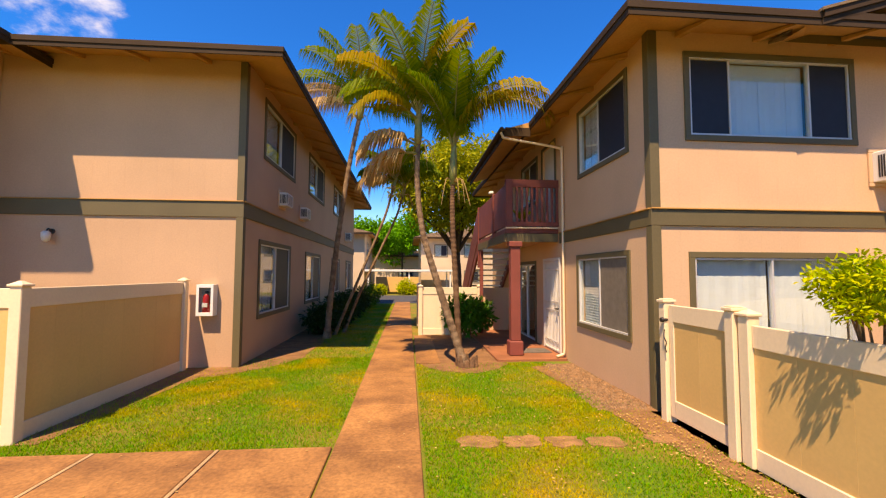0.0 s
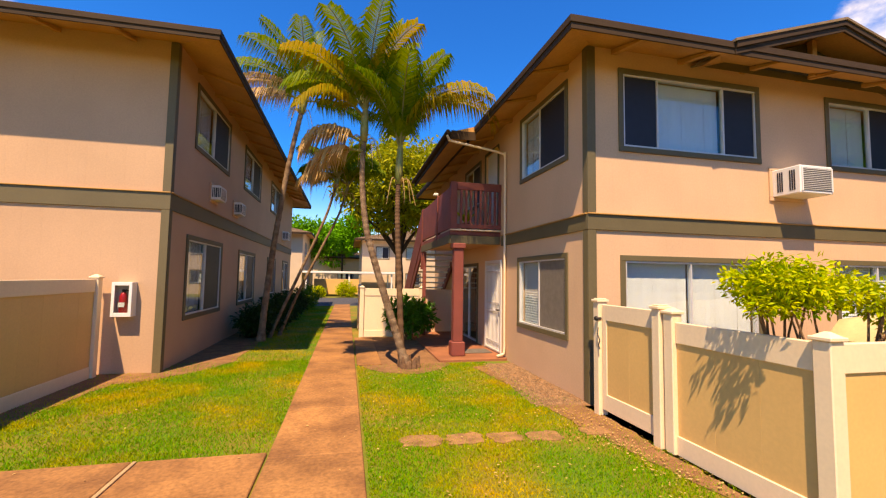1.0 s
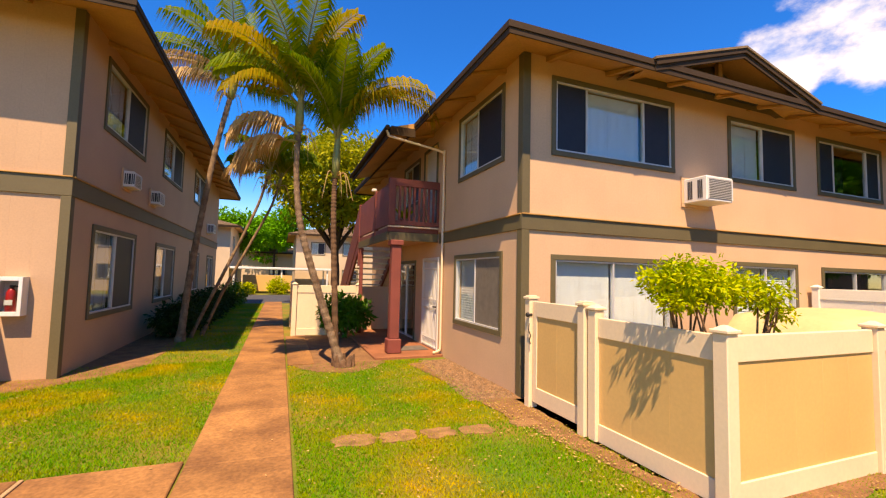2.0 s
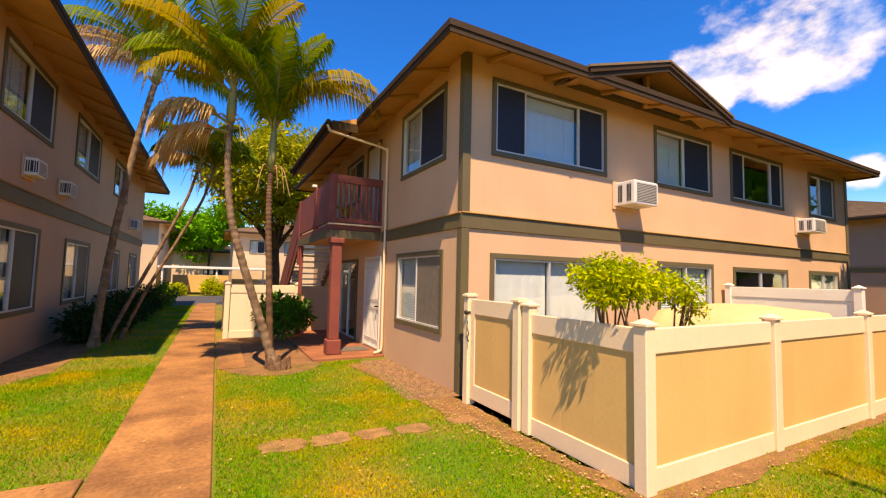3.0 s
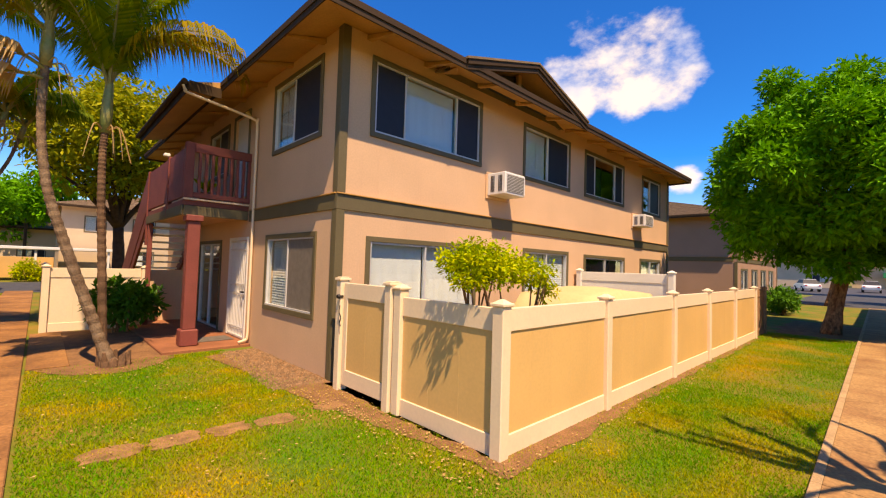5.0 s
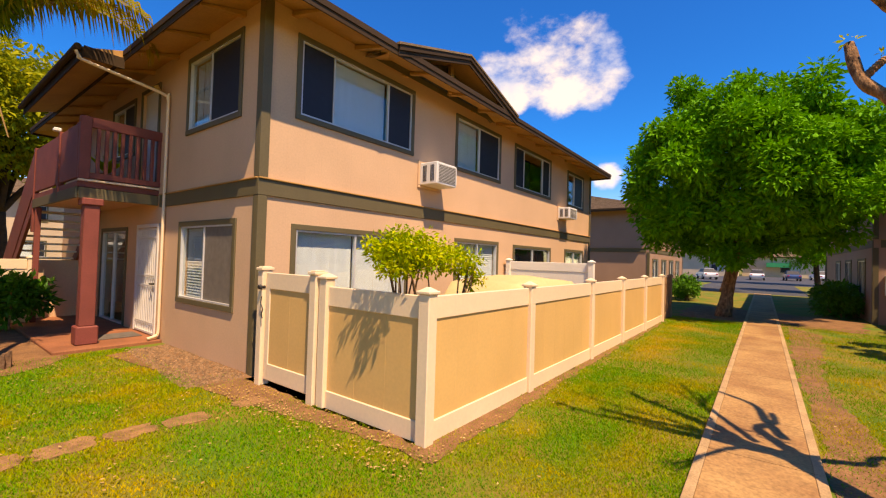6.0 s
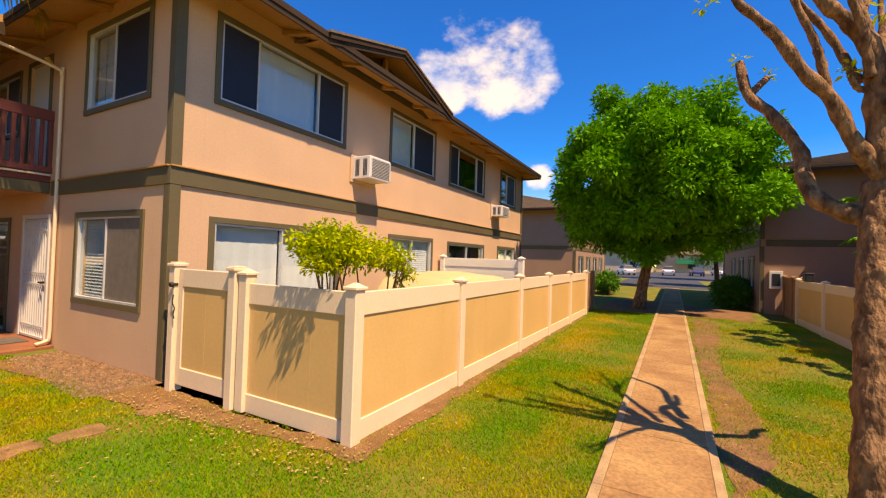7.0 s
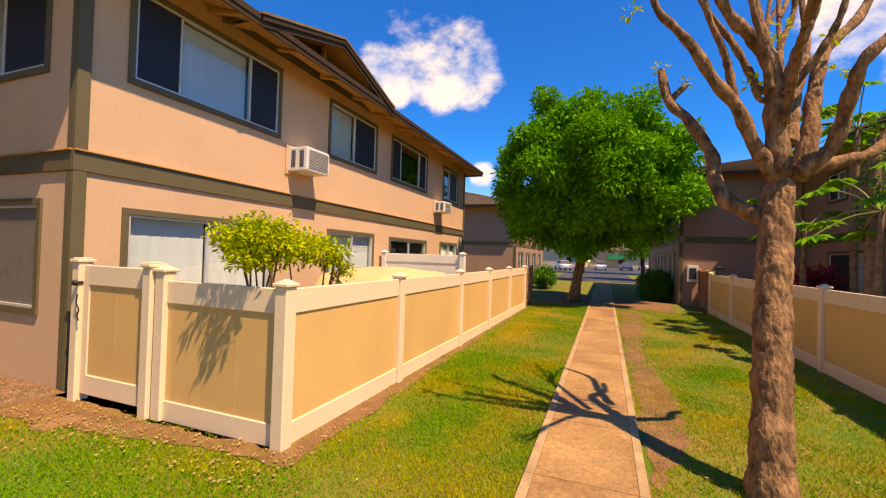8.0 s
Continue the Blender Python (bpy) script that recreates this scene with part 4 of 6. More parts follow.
part("stringer", sloped(12.75, 16.95, 2.58, -0.2, 2.44, 2.5, 0.3), M["red"], stair)
part("stringer", sloped(12.75, 16.95, 2.58, -0.2, 3.6, 3.66, 0.3), M["red"], stair)
part("flight_guard", sloped(12.82, 16.95, 2.9, 0.12, 2.43, 2.47, 0.95), M["red"], stair)
for k in range(15):
    yy = 12.85 + k * 0.28
    zz = 2.66 - k * 0.187
    part("tread", boxes((2.505, yy, zz, 3.595, yy + 0.29, zz + 0.05), ch=0.006), M["whitedoor"], stair, "worn pale tread")
part("post", boxes((2.43, 12.4, 0.0, 2.53, 12.5, 2.54), ch=0.008), M["red"], stair)
part("store_wall", boxes((2.55, 13.2, -0.02, 3.7, 13.3, 1.36)), M["wall"], stair, "tan wall below the flight")
part("door_mat", boxes((2.85, 9.2, 0.052, 3.55, 9.75, 0.066), ch=0.003), M["mat"], None)
tagged(bpy.data.objects["door_mat"], "grey-brown door mat on the porch floor", "door mat")
plant = thing("potted_plant", (2.95, 9.5, 2.84), "small yellow-green plant in a clay pot on the balcony", "potted plant")
bm = bmesh.new()
tube(bm, [(2.95, 9.5, 2.842), (2.95, 9.5, 2.98), (2.95, 9.5, 3.05), (2.95, 9.5, 3.08)], [0.09, 0.12, 0.14, 0.14], 14)
part("pot", bm, M["pot"], plant)
bm = bmesh.new()
for k in range(26):
    a, l = k * 2.4, 0.28 + 0.14 * ((k * 7) % 5) / 5
    d = Vector((math.cos(a) * 0.45, math.sin(a) * 0.45, 0.9)).normalized()
    w = Vector((-math.sin(a), math.cos(a), 0)) * 0.022
    b = Vector((2.95, 9.5, 3.06))
    m, t = b + d * l * 0.6, b + d * l + Vector((math.cos(a), math.sin(a), -0.2)) * 0.1
    vs = [bm.verts.new(v) for v in (b - w * 0.4, b + w * 0.4, m + w, t, m - w)]
    bm.faces.new(vs)
part("leaf_tuft", bm, M["bush"], plant)

for e in (stair, plant, bpy.data.objects["door_mat"]):
    e.location += Vector((0.06, 0.27, 0.0 if e.name == "door_mat" else 0.05))

# small pale box lamp on the guard
pl = thing("guard_lamp", (2.42, 10.46, 3.8), "small white lamp on the balcony guard", "lamp")
part("lamp_head", boxes((2.33, 10.4, 3.9, 2.45, 10.52, 3.97), ch=0.015), M["white"], pl)
part("lamp_arm", boxes((2.43, 10.44, 3.8, 2.46, 10.48, 3.9)), M["white"], pl)
pl.location += Vector((0.06, 0.27, 0.05))

# ---- the building across the walkway ----
XL, YL, YLF = -3.06, 8.69, 26.05
LF, LS = Face("y", YL, -1), Face("x", XL, 1)
left = thing("apartment_building", (XL, YL, 0), "two-storey tan apartment building with shaded side wall", "building", "apartment buildings")
lside = [(9.92, 12.4, 4.6, 5.86), (14.3, 16.7, 4.6, 5.84), (19.05, 21.4, 4.6, 5.75), (9.74, 12.1, 0.93, 2.52), (14.05, 16.2, 0.95, 2.46), (18.8, 20.7, 1.0, 2.45), (23.0, 24.7, 1.0, 2.45)]
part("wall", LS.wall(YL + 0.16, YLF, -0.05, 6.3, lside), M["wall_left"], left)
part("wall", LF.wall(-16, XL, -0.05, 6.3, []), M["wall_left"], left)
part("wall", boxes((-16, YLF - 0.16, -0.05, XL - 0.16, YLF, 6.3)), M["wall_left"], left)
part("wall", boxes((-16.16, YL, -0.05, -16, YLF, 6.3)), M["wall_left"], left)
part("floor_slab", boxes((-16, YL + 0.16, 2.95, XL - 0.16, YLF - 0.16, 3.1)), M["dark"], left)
for i, h in enumerate(lside):
    window(left, LS, *h, [(0.5, "vblind" if i < 5 else "open"), (1, "screen")], trim=0.1)
band(left, LF, -16, XL + 0.034, 2.985, 3.295)
band(left, LS, YL, YLF, 2.985, 3.295)
corner_board(left, XL, YL, 1, -1, -0.03, 2.98)
corner_board(left, XL, YL, 1, -1, 3.32, 6.2)
hip_roof(left, -16.8, 7.8, -2.1, YLF + 0.8, 5.9, PITCH, [(LF, [-3.8 - 1.22 * k for k in range(5)], YL - 7.8), (LS, [9.8 + 1.22 * k for k in range(13)], 0.96)])
ac_unit(LS, 11.0, 11.52, 3.6, 3.95, 0.22, "white window air conditioner on the shaded wall")
ac_unit(LS, 13.1, 13.62, 3.54, 3.89, 0.22, "white window air conditioner on the shaded wall")
ac_unit(LS, 22.4, 23.05, 3.58, 4.0, 0.3, "white window air conditioner on the shaded wall")
# its wing, which stands forward past the fence
wing = thing("apartment_building_wing", (-9, 7, 0), "forward wing of the tan apartment building", "building", "apartment buildings")
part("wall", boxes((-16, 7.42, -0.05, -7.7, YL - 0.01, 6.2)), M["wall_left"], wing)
hip_roof(wing, -17, 6.57, -6.82, 12.4, 5.92, 0.22)

# wall lamp and extinguisher cabinet
lamp = thing("wall_lamp", (-6.62, YL, 2.3), "frosted jar wall lamp on a dark bracket", "lamp")
bm = bmesh.new()
tube(bm, [(-6.62, YL - 0.002, 2.66), (-6.62, YL - 0.03, 2.66)], [0.05, 0.05], 12)
tube(bm, spline([(-6.62, YL - 0.03, 2.66), (-6.62, YL - 0.1, 2.7), (-6.62, YL - 0.15, 2.64)], 8), [0.015] * 8, 8)
part("bracket", bm, M["iron"], lamp)
bm = bmesh.new()
tube(bm, [(-6.62, YL - 0.15, z) for z in (2.65, 2.62, 2.54, 2.47, 2.44)], [0.04, 0.075, 0.075, 0.06, 0.02], 14)
part("shade", bm, M["lampglass"], lamp, "frosted glass jar", True)

cab = thing("extinguisher_cabinet", (-3.65, YL, 0.95), "white fire extinguisher cabinet with glass front on the tan wall", "fire extinguisher")
cx0, cx1, cz0, cz1, cd = -3.81, -3.49, 1.02, 1.63, 0.17
part("casing", boxes((cx0, YL - cd, cz0, cx0 + 0.03, YL - 0.003, cz1), (cx1 - 0.03, YL - cd, cz0, cx1, YL - 0.003, cz1), (cx0 + 0.03, YL - cd, cz1 - 0.03, cx1 - 0.03, YL - 0.003, cz1),
                     (cx0 + 0.03, YL - cd, cz0, cx1 - 0.03, YL - 0.003, cz0 + 0.05), (cx0 + 0.03, YL - 0.02, cz0 + 0.05, cx1 - 0.03, YL - 0.004, cz1 - 0.03)), M["white"], cab)
part("door_frame", boxes((cx0, YL - cd - 0.02, cz0, cx0 + 0.05, YL - cd - 0.002, cz1), (cx1 - 0.05, YL - cd - 0.02, cz0, cx1, YL - cd - 0.002, cz1),
                         (cx0 + 0.05, YL - cd - 0.02, cz1 - 0.06, cx1 - 0.05, YL - cd - 0.002, cz1), (cx0 + 0.05, YL - cd - 0.02, cz0, cx1 - 0.05, YL - cd - 0.002, cz0 + 0.07), ch=0.003), M["white"], cab)
g = part("pane", boxes((cx0 + 0.05, YL - cd - 0.012, cz0 + 0.07, cx1 - 0.05, YL - cd - 0.009, cz1 - 0.06)), M["glass"], cab)
g.visible_shadow = False
bm = bmesh.new()
tube(bm, [(-3.66, YL - 0.09, z) for z in (1.08, 1.09, 1.38, 1.43, 1.46)], [0.05, 0.062, 0.062, 0.04, 0.02], 14)
part("cylinder", bm, M["extred"], cab, "red extinguisher cylinder", True)
part("paper_tag", boxes((-3.71, YL - 0.158, 1.19, -3.61, YL - 0.154, 1.27)), M["white"], cab)
bm = bmesh.new()
box(bm, -3.68, YL - 0.12, 1.46, -3.62, YL - 0.06, 1.5, 0.008)
tube(bm, spline([(-3.65, YL - 0.1, 1.48), (-3.57, YL - 0.1, 1.46), (-3.58, YL - 0.1, 1.25)], 10), [0.01] * 10, 6)
part("valve", bm, M["black"], cab)


# ---- fences ----
POST_ME, BOARD_ME = {}, {}


def fence(label, runs, board=0.4, rail_mat="cream", board_mat="tan", low=-0.01, tall=()):
    """Vinyl privacy fence. runs: (start, end, posts along it) in plan; posts, rails and tongued boards are parts."""
    (sx, sy) = runs[0][0]
    fe = thing("fence", (sx, sy, 0), label, "fence", "vinyl fences")
    done = set()

    def post(x, y, h, w=0.13):
        key = (round(x, 2), round(y, 2))
        if key in done:
            return
        done.add(key)
        p = part("post", boxes((x - w / 2, y - w / 2, -0.05, x + w / 2, y + w / 2, h), ch=0.008), M[rail_mat], fe)
        bm = bmesh.new()
        box(bm, x - w / 2 - 0.018, y - w / 2 - 0.018, h, x + w / 2 + 0.018, y + w / 2 + 0.018, h + 0.03, 0.006)
        r = bmesh.ops.create_cone(bm, segments=4, radius1=w * 0.72, radius2=0.02, depth=0.035, cap_ends=True, matrix=Matrix.Translation((x, y, h + 0.0475)) @ Matrix.Rotation(radians(45), 4, "Z"))
        part("cap", bm, M[rail_mat], p)

    for (ax, ay), (bx, by), n, h in runs:
        along_x = abs(bx - ax) > abs(by - ay)
        for i in range(n + 1):
            px, py = ax + (bx - ax) * i / n, ay + (by - ay) * i / n
            post(px, py, 1.45 if (px, py) in tall else h)
        for i in range(n):
            p0 = Vector((ax + (bx - ax) * i / n, ay + (by - ay) * i / n, 0))
            p1 = Vector((ax + (bx - ax) * (i + 1) / n, ay + (by - ay) * (i + 1) / n, 0))
            d = (p1 - p0).normalized()
            a, b = p0 + d * 0.067, p1 - d * 0.067

            def bar(z0, z1, th, name, m, ch=0.006):
                if along_x:
                    bm = boxes((a.x, a.y - th, z0, b.x, a.y + th, z1), ch=ch)
                else:
                    bm = boxes((a.x - th, a.y, z0, a.x + th, b.y, z1), ch=ch)
                part(name, bm, M[m], fe)
            bar(h - 0.24, h - 0.02, 0.028, "top_rail", rail_mat)
            bar(low, low + 0.2, 0.028, "bottom_rail", rail_mat)
            length = (b - a).length
            nb = max(2, round(length / board))
            w = length / nb
            key = (round(w, 3), along_x, round(h, 2), board_mat)
            if key not in BOARD_ME:
                bm = bmesh.new()
                z0, z1 = low + 0.2, h - 0.24
                if along_x:
                    box(bm, -w / 2 + 0.0004, -0.012, z0, w / 2 - 0.0004, 0.012, z1, 0.0014)
                else:
                    box(bm, -0.012, -w / 2 + 0.0004, z0, 0.012, w / 2 - 0.0004, z1, 0.0014)
                me = bpy.data.meshes.new("board")
                bm.to_mesh(me)
                bm.free()
                me.materials.append(M[board_mat])
                BOARD_ME[key] = me
            for k in range(nb):
                ob = new("board", BOARD_ME[key])
                ob.parent = fe
                ob.location = a + d * (w * (k + 0.5)) - fe.location
    return fe


POSTS = [3.665, 5.81, 8.32, 10.43, 12.66, 15.05]
f1 = fence("tan vinyl privacy fence with cream rails round the patio", [((a, 2.375), (b, 2.375), 1, 1.385) for a, b in zip(POSTS, POSTS[1:])] + [((3.665, 3.88), (3.665, 2.375), 1, 1.385)], tall=[(3.665, 3.88)])
# gate between its own posts
gate = thing("gate", (3.62, 4.5, 0), "tan vinyl garden gate with cream frame, shut", "gate")
for yy, h in ((5.17, 1.5), (4.03, 1.49)):
    p = part("gate_post", boxes((3.57, yy - 0.06, -0.05, 3.71, yy + 0.06, h), ch=0.008), M["cream"], gate)
    bm = bmesh.new()
    box(bm, 3.55, yy - 0.075, h, 3.73, yy + 0.075, h + 0.035, 0.006)
    box(bm, 3.575, yy - 0.055, h + 0.035, 3.705, yy + 0.055, h + 0.05, 0.006)
    part("cap", bm, M["cream"], p)
part("stile", boxes((3.615, 5.0, 0.08, 3.665, 5.09, 1.47), ch=0.005), M["cream"], gate)
part("top_rail", boxes((3.61, 4.11, 1.26, 3.67, 4.998, 1.47), ch=0.006), M["cream"], gate)
part("bottom_rail", boxes((3.61, 4.11, 0.08, 3.67, 4.998, 0.29), ch=0.006), M["cream"], gate)
for k in range(2):
    part("board", boxes((3.627, 4.115 + k * 0.4415, 0.29, 3.653, 4.556 + k * 0.4415, 1.26), ch=0.0014), M["tan"], gate)
bm = bmesh.new()
tube(bm, [(3.61, 5.11, 1.28), (3.55, 5.11, 1.28)], [0.018, 0.018], 8)
tube(bm, [(3.55, 5.11, 1.28), (3.52, 5.11, 1.28)], [0.035, 0.028], 10)
part("latch", bm, M["iron"], gate, "dark round latch")
bm = bmesh.new()
tube(bm, spline([(3.56, 5.1, 1.16), (3.54, 5.08, 1.07), (3.55, 5.05, 1.0), (3.56, 5.09, 0.93), (3.55, 5.05, 0.88)], 14), [0.008] * 14, 6)
part("latch_chain", bm, M["iron"], gate)

fence("brown stained fence panel at the end of the patio fence", [((15.2, 2.42), (16.75, 2.42), 1, 1.36)], rail_mat="brownfence", board_mat="brownfence", board=0.15)
fence("tall white vinyl divider between two patios", [((10.9, 5.45), (10.9, 3.2), 1, 1.73)], rail_mat="whitevinyl", board_mat="whitevinyl")
f2 = fence("tan vinyl privacy fence with cream rails beside the building", [((-4.02, 5.02), (-4.02, 8.45), 1, 1.7), ((-4.02, 5.02), (-8.6, 5.02), 2, 1.7)])
f3 = fence("cream vinyl fence in front of the stair", [((0.68, 12.9), (2.5, 12.9), 1, 1.46), ((0.68, 12.9), (0.68, 15.1), 1, 1.46)], board_mat="cream")
f4 = fence("long tan vinyl fence in shade across the lawn", [((17.4, -3.55), (4.15, -3.55), 5, 1.36)])
fence("brown fence panel beside the far building", [((17.6, -3.7), (20.0, -3.7), 2, 1.4)], rail_mat="brownfence", board_mat="brownfence", board=0.2)

bx = thing("black_box", (16.35, -3.55, 1.34), "small black box on top of the shaded fence", "box")
part("case", boxes((16.15, -3.65, 1.345, 16.5, -3.45, 1.56), ch=0.02), M["black"], bx)
part("lid", boxes((16.14, -3.66, 1.562, 16.51, -3.44, 1.59), ch=0.008), M["black"], bx)


# ---- plants ----
def leaf_cloud(rng, centers, per, spread, size, droop=0.3, aspect=0.45):
    """Many small folded leaves round the centres: arrays of vertices and faces, four triangles a leaf."""
    centers = np.asarray(centers, float)
    n = len(centers) * per
    c = np.repeat(centers, per, axis=0)
    off = rng.normal(size=(n, 3))
    off /= np.linalg.norm(off, axis=1)[:, None] + 1e-6
    off *= (rng.random(n) ** 0.45)[:, None] * np.asarray(spread)
    p = c + off
    d = off / (np.linalg.norm(off, axis=1)[:, None] + 1e-6) + rng.normal(size=(n, 3)) * 0.55
    d[:, 2] -= droop
    d /= np.linalg.norm(d, axis=1)[:, None]
    up = rng.normal(size=(n, 3)) * 0.5 + np.array([0, 0, 1.0])
    s = np.cross(d, up)
    s /= np.linalg.norm(s, axis=1)[:, None] + 1e-6
    nr = np.cross(s, d)
    l = (size * (0.7 + 0.6 * rng.random(n)))[:, None]
    w = l * aspect * 0.5
    a, t = p, p + d * l
    m1, m2 = p + d * l * 0.5 + s * w + nr * w * 0.35, p + d * l * 0.5 - s * w + nr * w * 0.35
    v = np.stack([a, m1, t, m2], axis=1).reshape(-1, 3)
    k = np.arange(n) * 4
    f = np.concatenate([np.stack([k, k + 1, k + 2], 1), np.stack([k, k + 2, k + 3], 1)])
    return v, f


def crown_points(rng, c, r, n, shell=0.55, flat=-1.0):
    """Uneven places of leaf clumps in and on a lumpy ellipsoid."""
    out = []
    while len(out) < n:
        d = rng.normal(size=3)
        d /= np.linalg.norm(d)
        if d[2] < flat:
            continue
        q = 0.82 + 0.3 * noise.noise(Vector(d * 2.6) + Vector((c[0], c[1], 0)))
        k = q * (shell + (1 - shell) * rng.random() ** 0.5)
        out.append(np.asarray(c) + d * np.asarray(r) * k)
    return out


def shrub(name, label, category, c, r, clumps, per, spread, size, material, seed, stems=5, group=""):
    rng = np.random.default_rng(seed)
    e = thing(name, (c[0], c[1], 0), label, category, group)
    pts = crown_points(rng, c, r, clumps, 0.45)
    v, f = leaf_cloud(rng, pts, per, (spread,) * 3, size)
    v[:, 2] = np.maximum(v[:, 2], 0.02)
    raw("crown", v, f, material, e)
    bm = bmesh.new()
    for k in range(stems):
        t = Vector(pts[int(rng.integers(len(pts)))])
        b = Vector((c[0] + rng.normal() * 0.07, c[1] + rng.normal() * 0.07, -0.02))
        tube(bm, spline([b, b.lerp(t, 0.5) + Vector((rng.normal() * 0.06, rng.normal() * 0.06, 0.08)), t], 7), [0.022 - 0.0025 * i for i in range(7)], 6)
    part("stem", bm, M["bark"], e)
    return e


def palm_frond(name, parent, base, yaw, rise, length, droop, material, seed, width=0.5):
    """One arching feather frond: stalk and two rows of narrow leaflets in a shallow V."""
    rnd = random.Random(seed)
    h = Vector((math.cos(yaw), math.sin(yaw), 0))
    side = Vector((-h.y, h.x, 0))
    pts = []
    n = 15
    a = rise
    p = Vector(base)
    for i in range(n):
        pts.append(p.copy())
        p = p + (h * math.cos(a) + Vector((0, 0, math.sin(a)))) * (length / (n - 1))
        a -= droop / (n - 1) * (0.5 + 1.0 * i / n)
    bm = bmesh.new()
    tube(bm, pts, [0.026 * (1 - i / n) + 0.004 for i in range(n)], 5)
    fr = part(name, bm, M["rachis"], parent)
    verts, faces = [], []
    m = 60
    for j in range(m):
        u = 0.16 + 0.84 * j / (m - 1)
        x = u * (n - 1)
        k = min(int(x), n - 2)
        q = pts[k].lerp(pts[k + 1], x - k)
        tang = (pts[k + 1] - pts[k]).normalized()
        nrm = side.cross(tang).normalized()
        if nrm.z < 0:
            nrm = -nrm
        ll = width * (math.sin(math.pi * (0.12 + 0.8 * u)) ** 0.6) * (0.85 + 0.3 * rnd.random())
        for s in (-1, 1):
            d = (side * s * 0.86 + tang * 0.5 + nrm * 0.16 + Vector((0, 0, -0.02 + 0.1 * (rnd.random() - 0.5)))).normalized()
            w = 0.0185
            wv = tang * w
            mid = q + d * ll * 0.55
            tip = q + d * ll * 0.93 + Vector((0, 0, -0.72 * ll * (0.6 + 0.8 * rnd.random())))
            b = len(verts)
            verts += [q - wv * 0.6, q + wv * 0.6, mid + wv, mid - wv, tip]
            faces += [(b, b + 1, b + 2, b + 3), (b + 3, b + 2, b + 4)]
    raw("leaf_blade", [tuple(v) for v in verts], faces, material, fr)
    return fr


def palm(label, line, r0, r1, bark, fronds, shaft, seed):
    """A palm: ringed tapering trunk, green crownshaft and arching fronds."""
    base = line[0]
    e = thing("palm_tree", (base[0], base[1], 0), label, "palm tree", "palm trees")
    n = 70
    pts = spline(line, n)
    rad = []
    for i in range(n):
        t = i / (n - 1)
        r = 0.82 * (r0 + (r1 - r0) * min(1, t * 1.2))
        r *= 1 + 0.5 * max(0, 1 - t * 14)
        rad.append(r * (1.07 if i % 2 else 0.95))
    bm = bmesh.new()
    tube(bm, pts, rad, 12, 0.03, seed)
    part("trunk", bm, M[bark], e, smooth=False)
    top = pts[-1]
    d = (pts[-1] - pts[-4]).normalized()
    bm = bmesh.new()
    tube(bm, [top - d * 0.05, top + d * shaft * 0.3, top + d * shaft * 0.8, top + d * shaft], [r1 * 1.15, r1 * 1.35, r1 * 0.9, r1 * 0.5], 10)
    part("crownshaft", bm, M["crownshaft"], e, smooth=True)
    c = top + d * shaft * 0.85
    for k, (yaw, rise, ln, droop, m) in enumerate(fronds):
        palm_frond("frond", e, c - d * 0.02 * k, radians(yaw), radians(min(86, rise + 6)), ln, radians(droop), M[m], seed * 50 + k, width=0.46 + 0.1 * (ln > 1.8))
    # hanging fibre and old flower stalks below the crown
    bm = bmesh.new()
    rnd = random.Random(seed)
    for k in range(9):
        a = rnd.random() * 6.28
        h = Vector((math.cos(a), math.sin(a), 0))
        tube(bm, spline([top + h * r1, top + h * 0.22 + Vector((0, 0, 0.03)), top + h * (0.3 + 0.1 * rnd.random()) - Vector((0, 0, 0.35 + 0.2 * rnd.random()))], 7), [0.012, 0.012, 0.01, 0.01, 0.008, 0.006, 0.004], 4)
    part("flower_stalk", bm, M["fronddry"], e)
    return e


lead = palm("pale ringed palm leaning over the walkway", [(1.45, 8.45, -0.03), (1.12, 8.42, 0.96), (0.78, 8.4, 2.0), (0.56, 8.4, 2.8), (0.46, 8.4, 3.75), (0.47, 8.4, 4.55)], 0.1, 0.062, "palmbark",
     [(60, 72, 2.0, 55, "frond"), (100, 55, 1.9, 85, "frond"), (135, 62, 1.9, 75, "frond"), (165, 48, 1.9, 100, "frond"), (200, 55, 2.0, 95, "frondgold"), (240, 65, 2.1, 80, "frond"), (280, 72, 2.2, 75, "frond"), (320, 72, 2.1, 70, "frondgold"), (20, 74, 2.2, 60, "frond"), (0, 82, 2.2, 40, "frond"), (212, 30, 1.7, 120, "frondgold")], 0.75, 3)
palm("straight brown palm in a clump beside the porch", [(1.36, 8.55, -0.03), (1.27, 8.52, 1.6), (1.21, 8.5, 2.6), (1.19, 8.5, 3.3), (1.2, 8.5, 3.75)], 0.075, 0.06, "palmbrown",
     [(356, 62, 2.6, 140, "frondgold"), (338, 66, 2.5, 128, "frondgold"), (20, 70, 2.2, 95, "frond"), (60, 72, 2.0, 60, "frond"), (120, 60, 1.8, 80, "frond"), (170, 70, 1.9, 60, "frond"), (220, 64, 1.9, 75, "frond"), (270, 72, 2.0, 65, "frond"), (310, 76, 2.2, 70, "frond"), (250, 84, 2.0, 30, "frond"), (345, 80, 2.3, 60, "frond")], 0.9, 4)
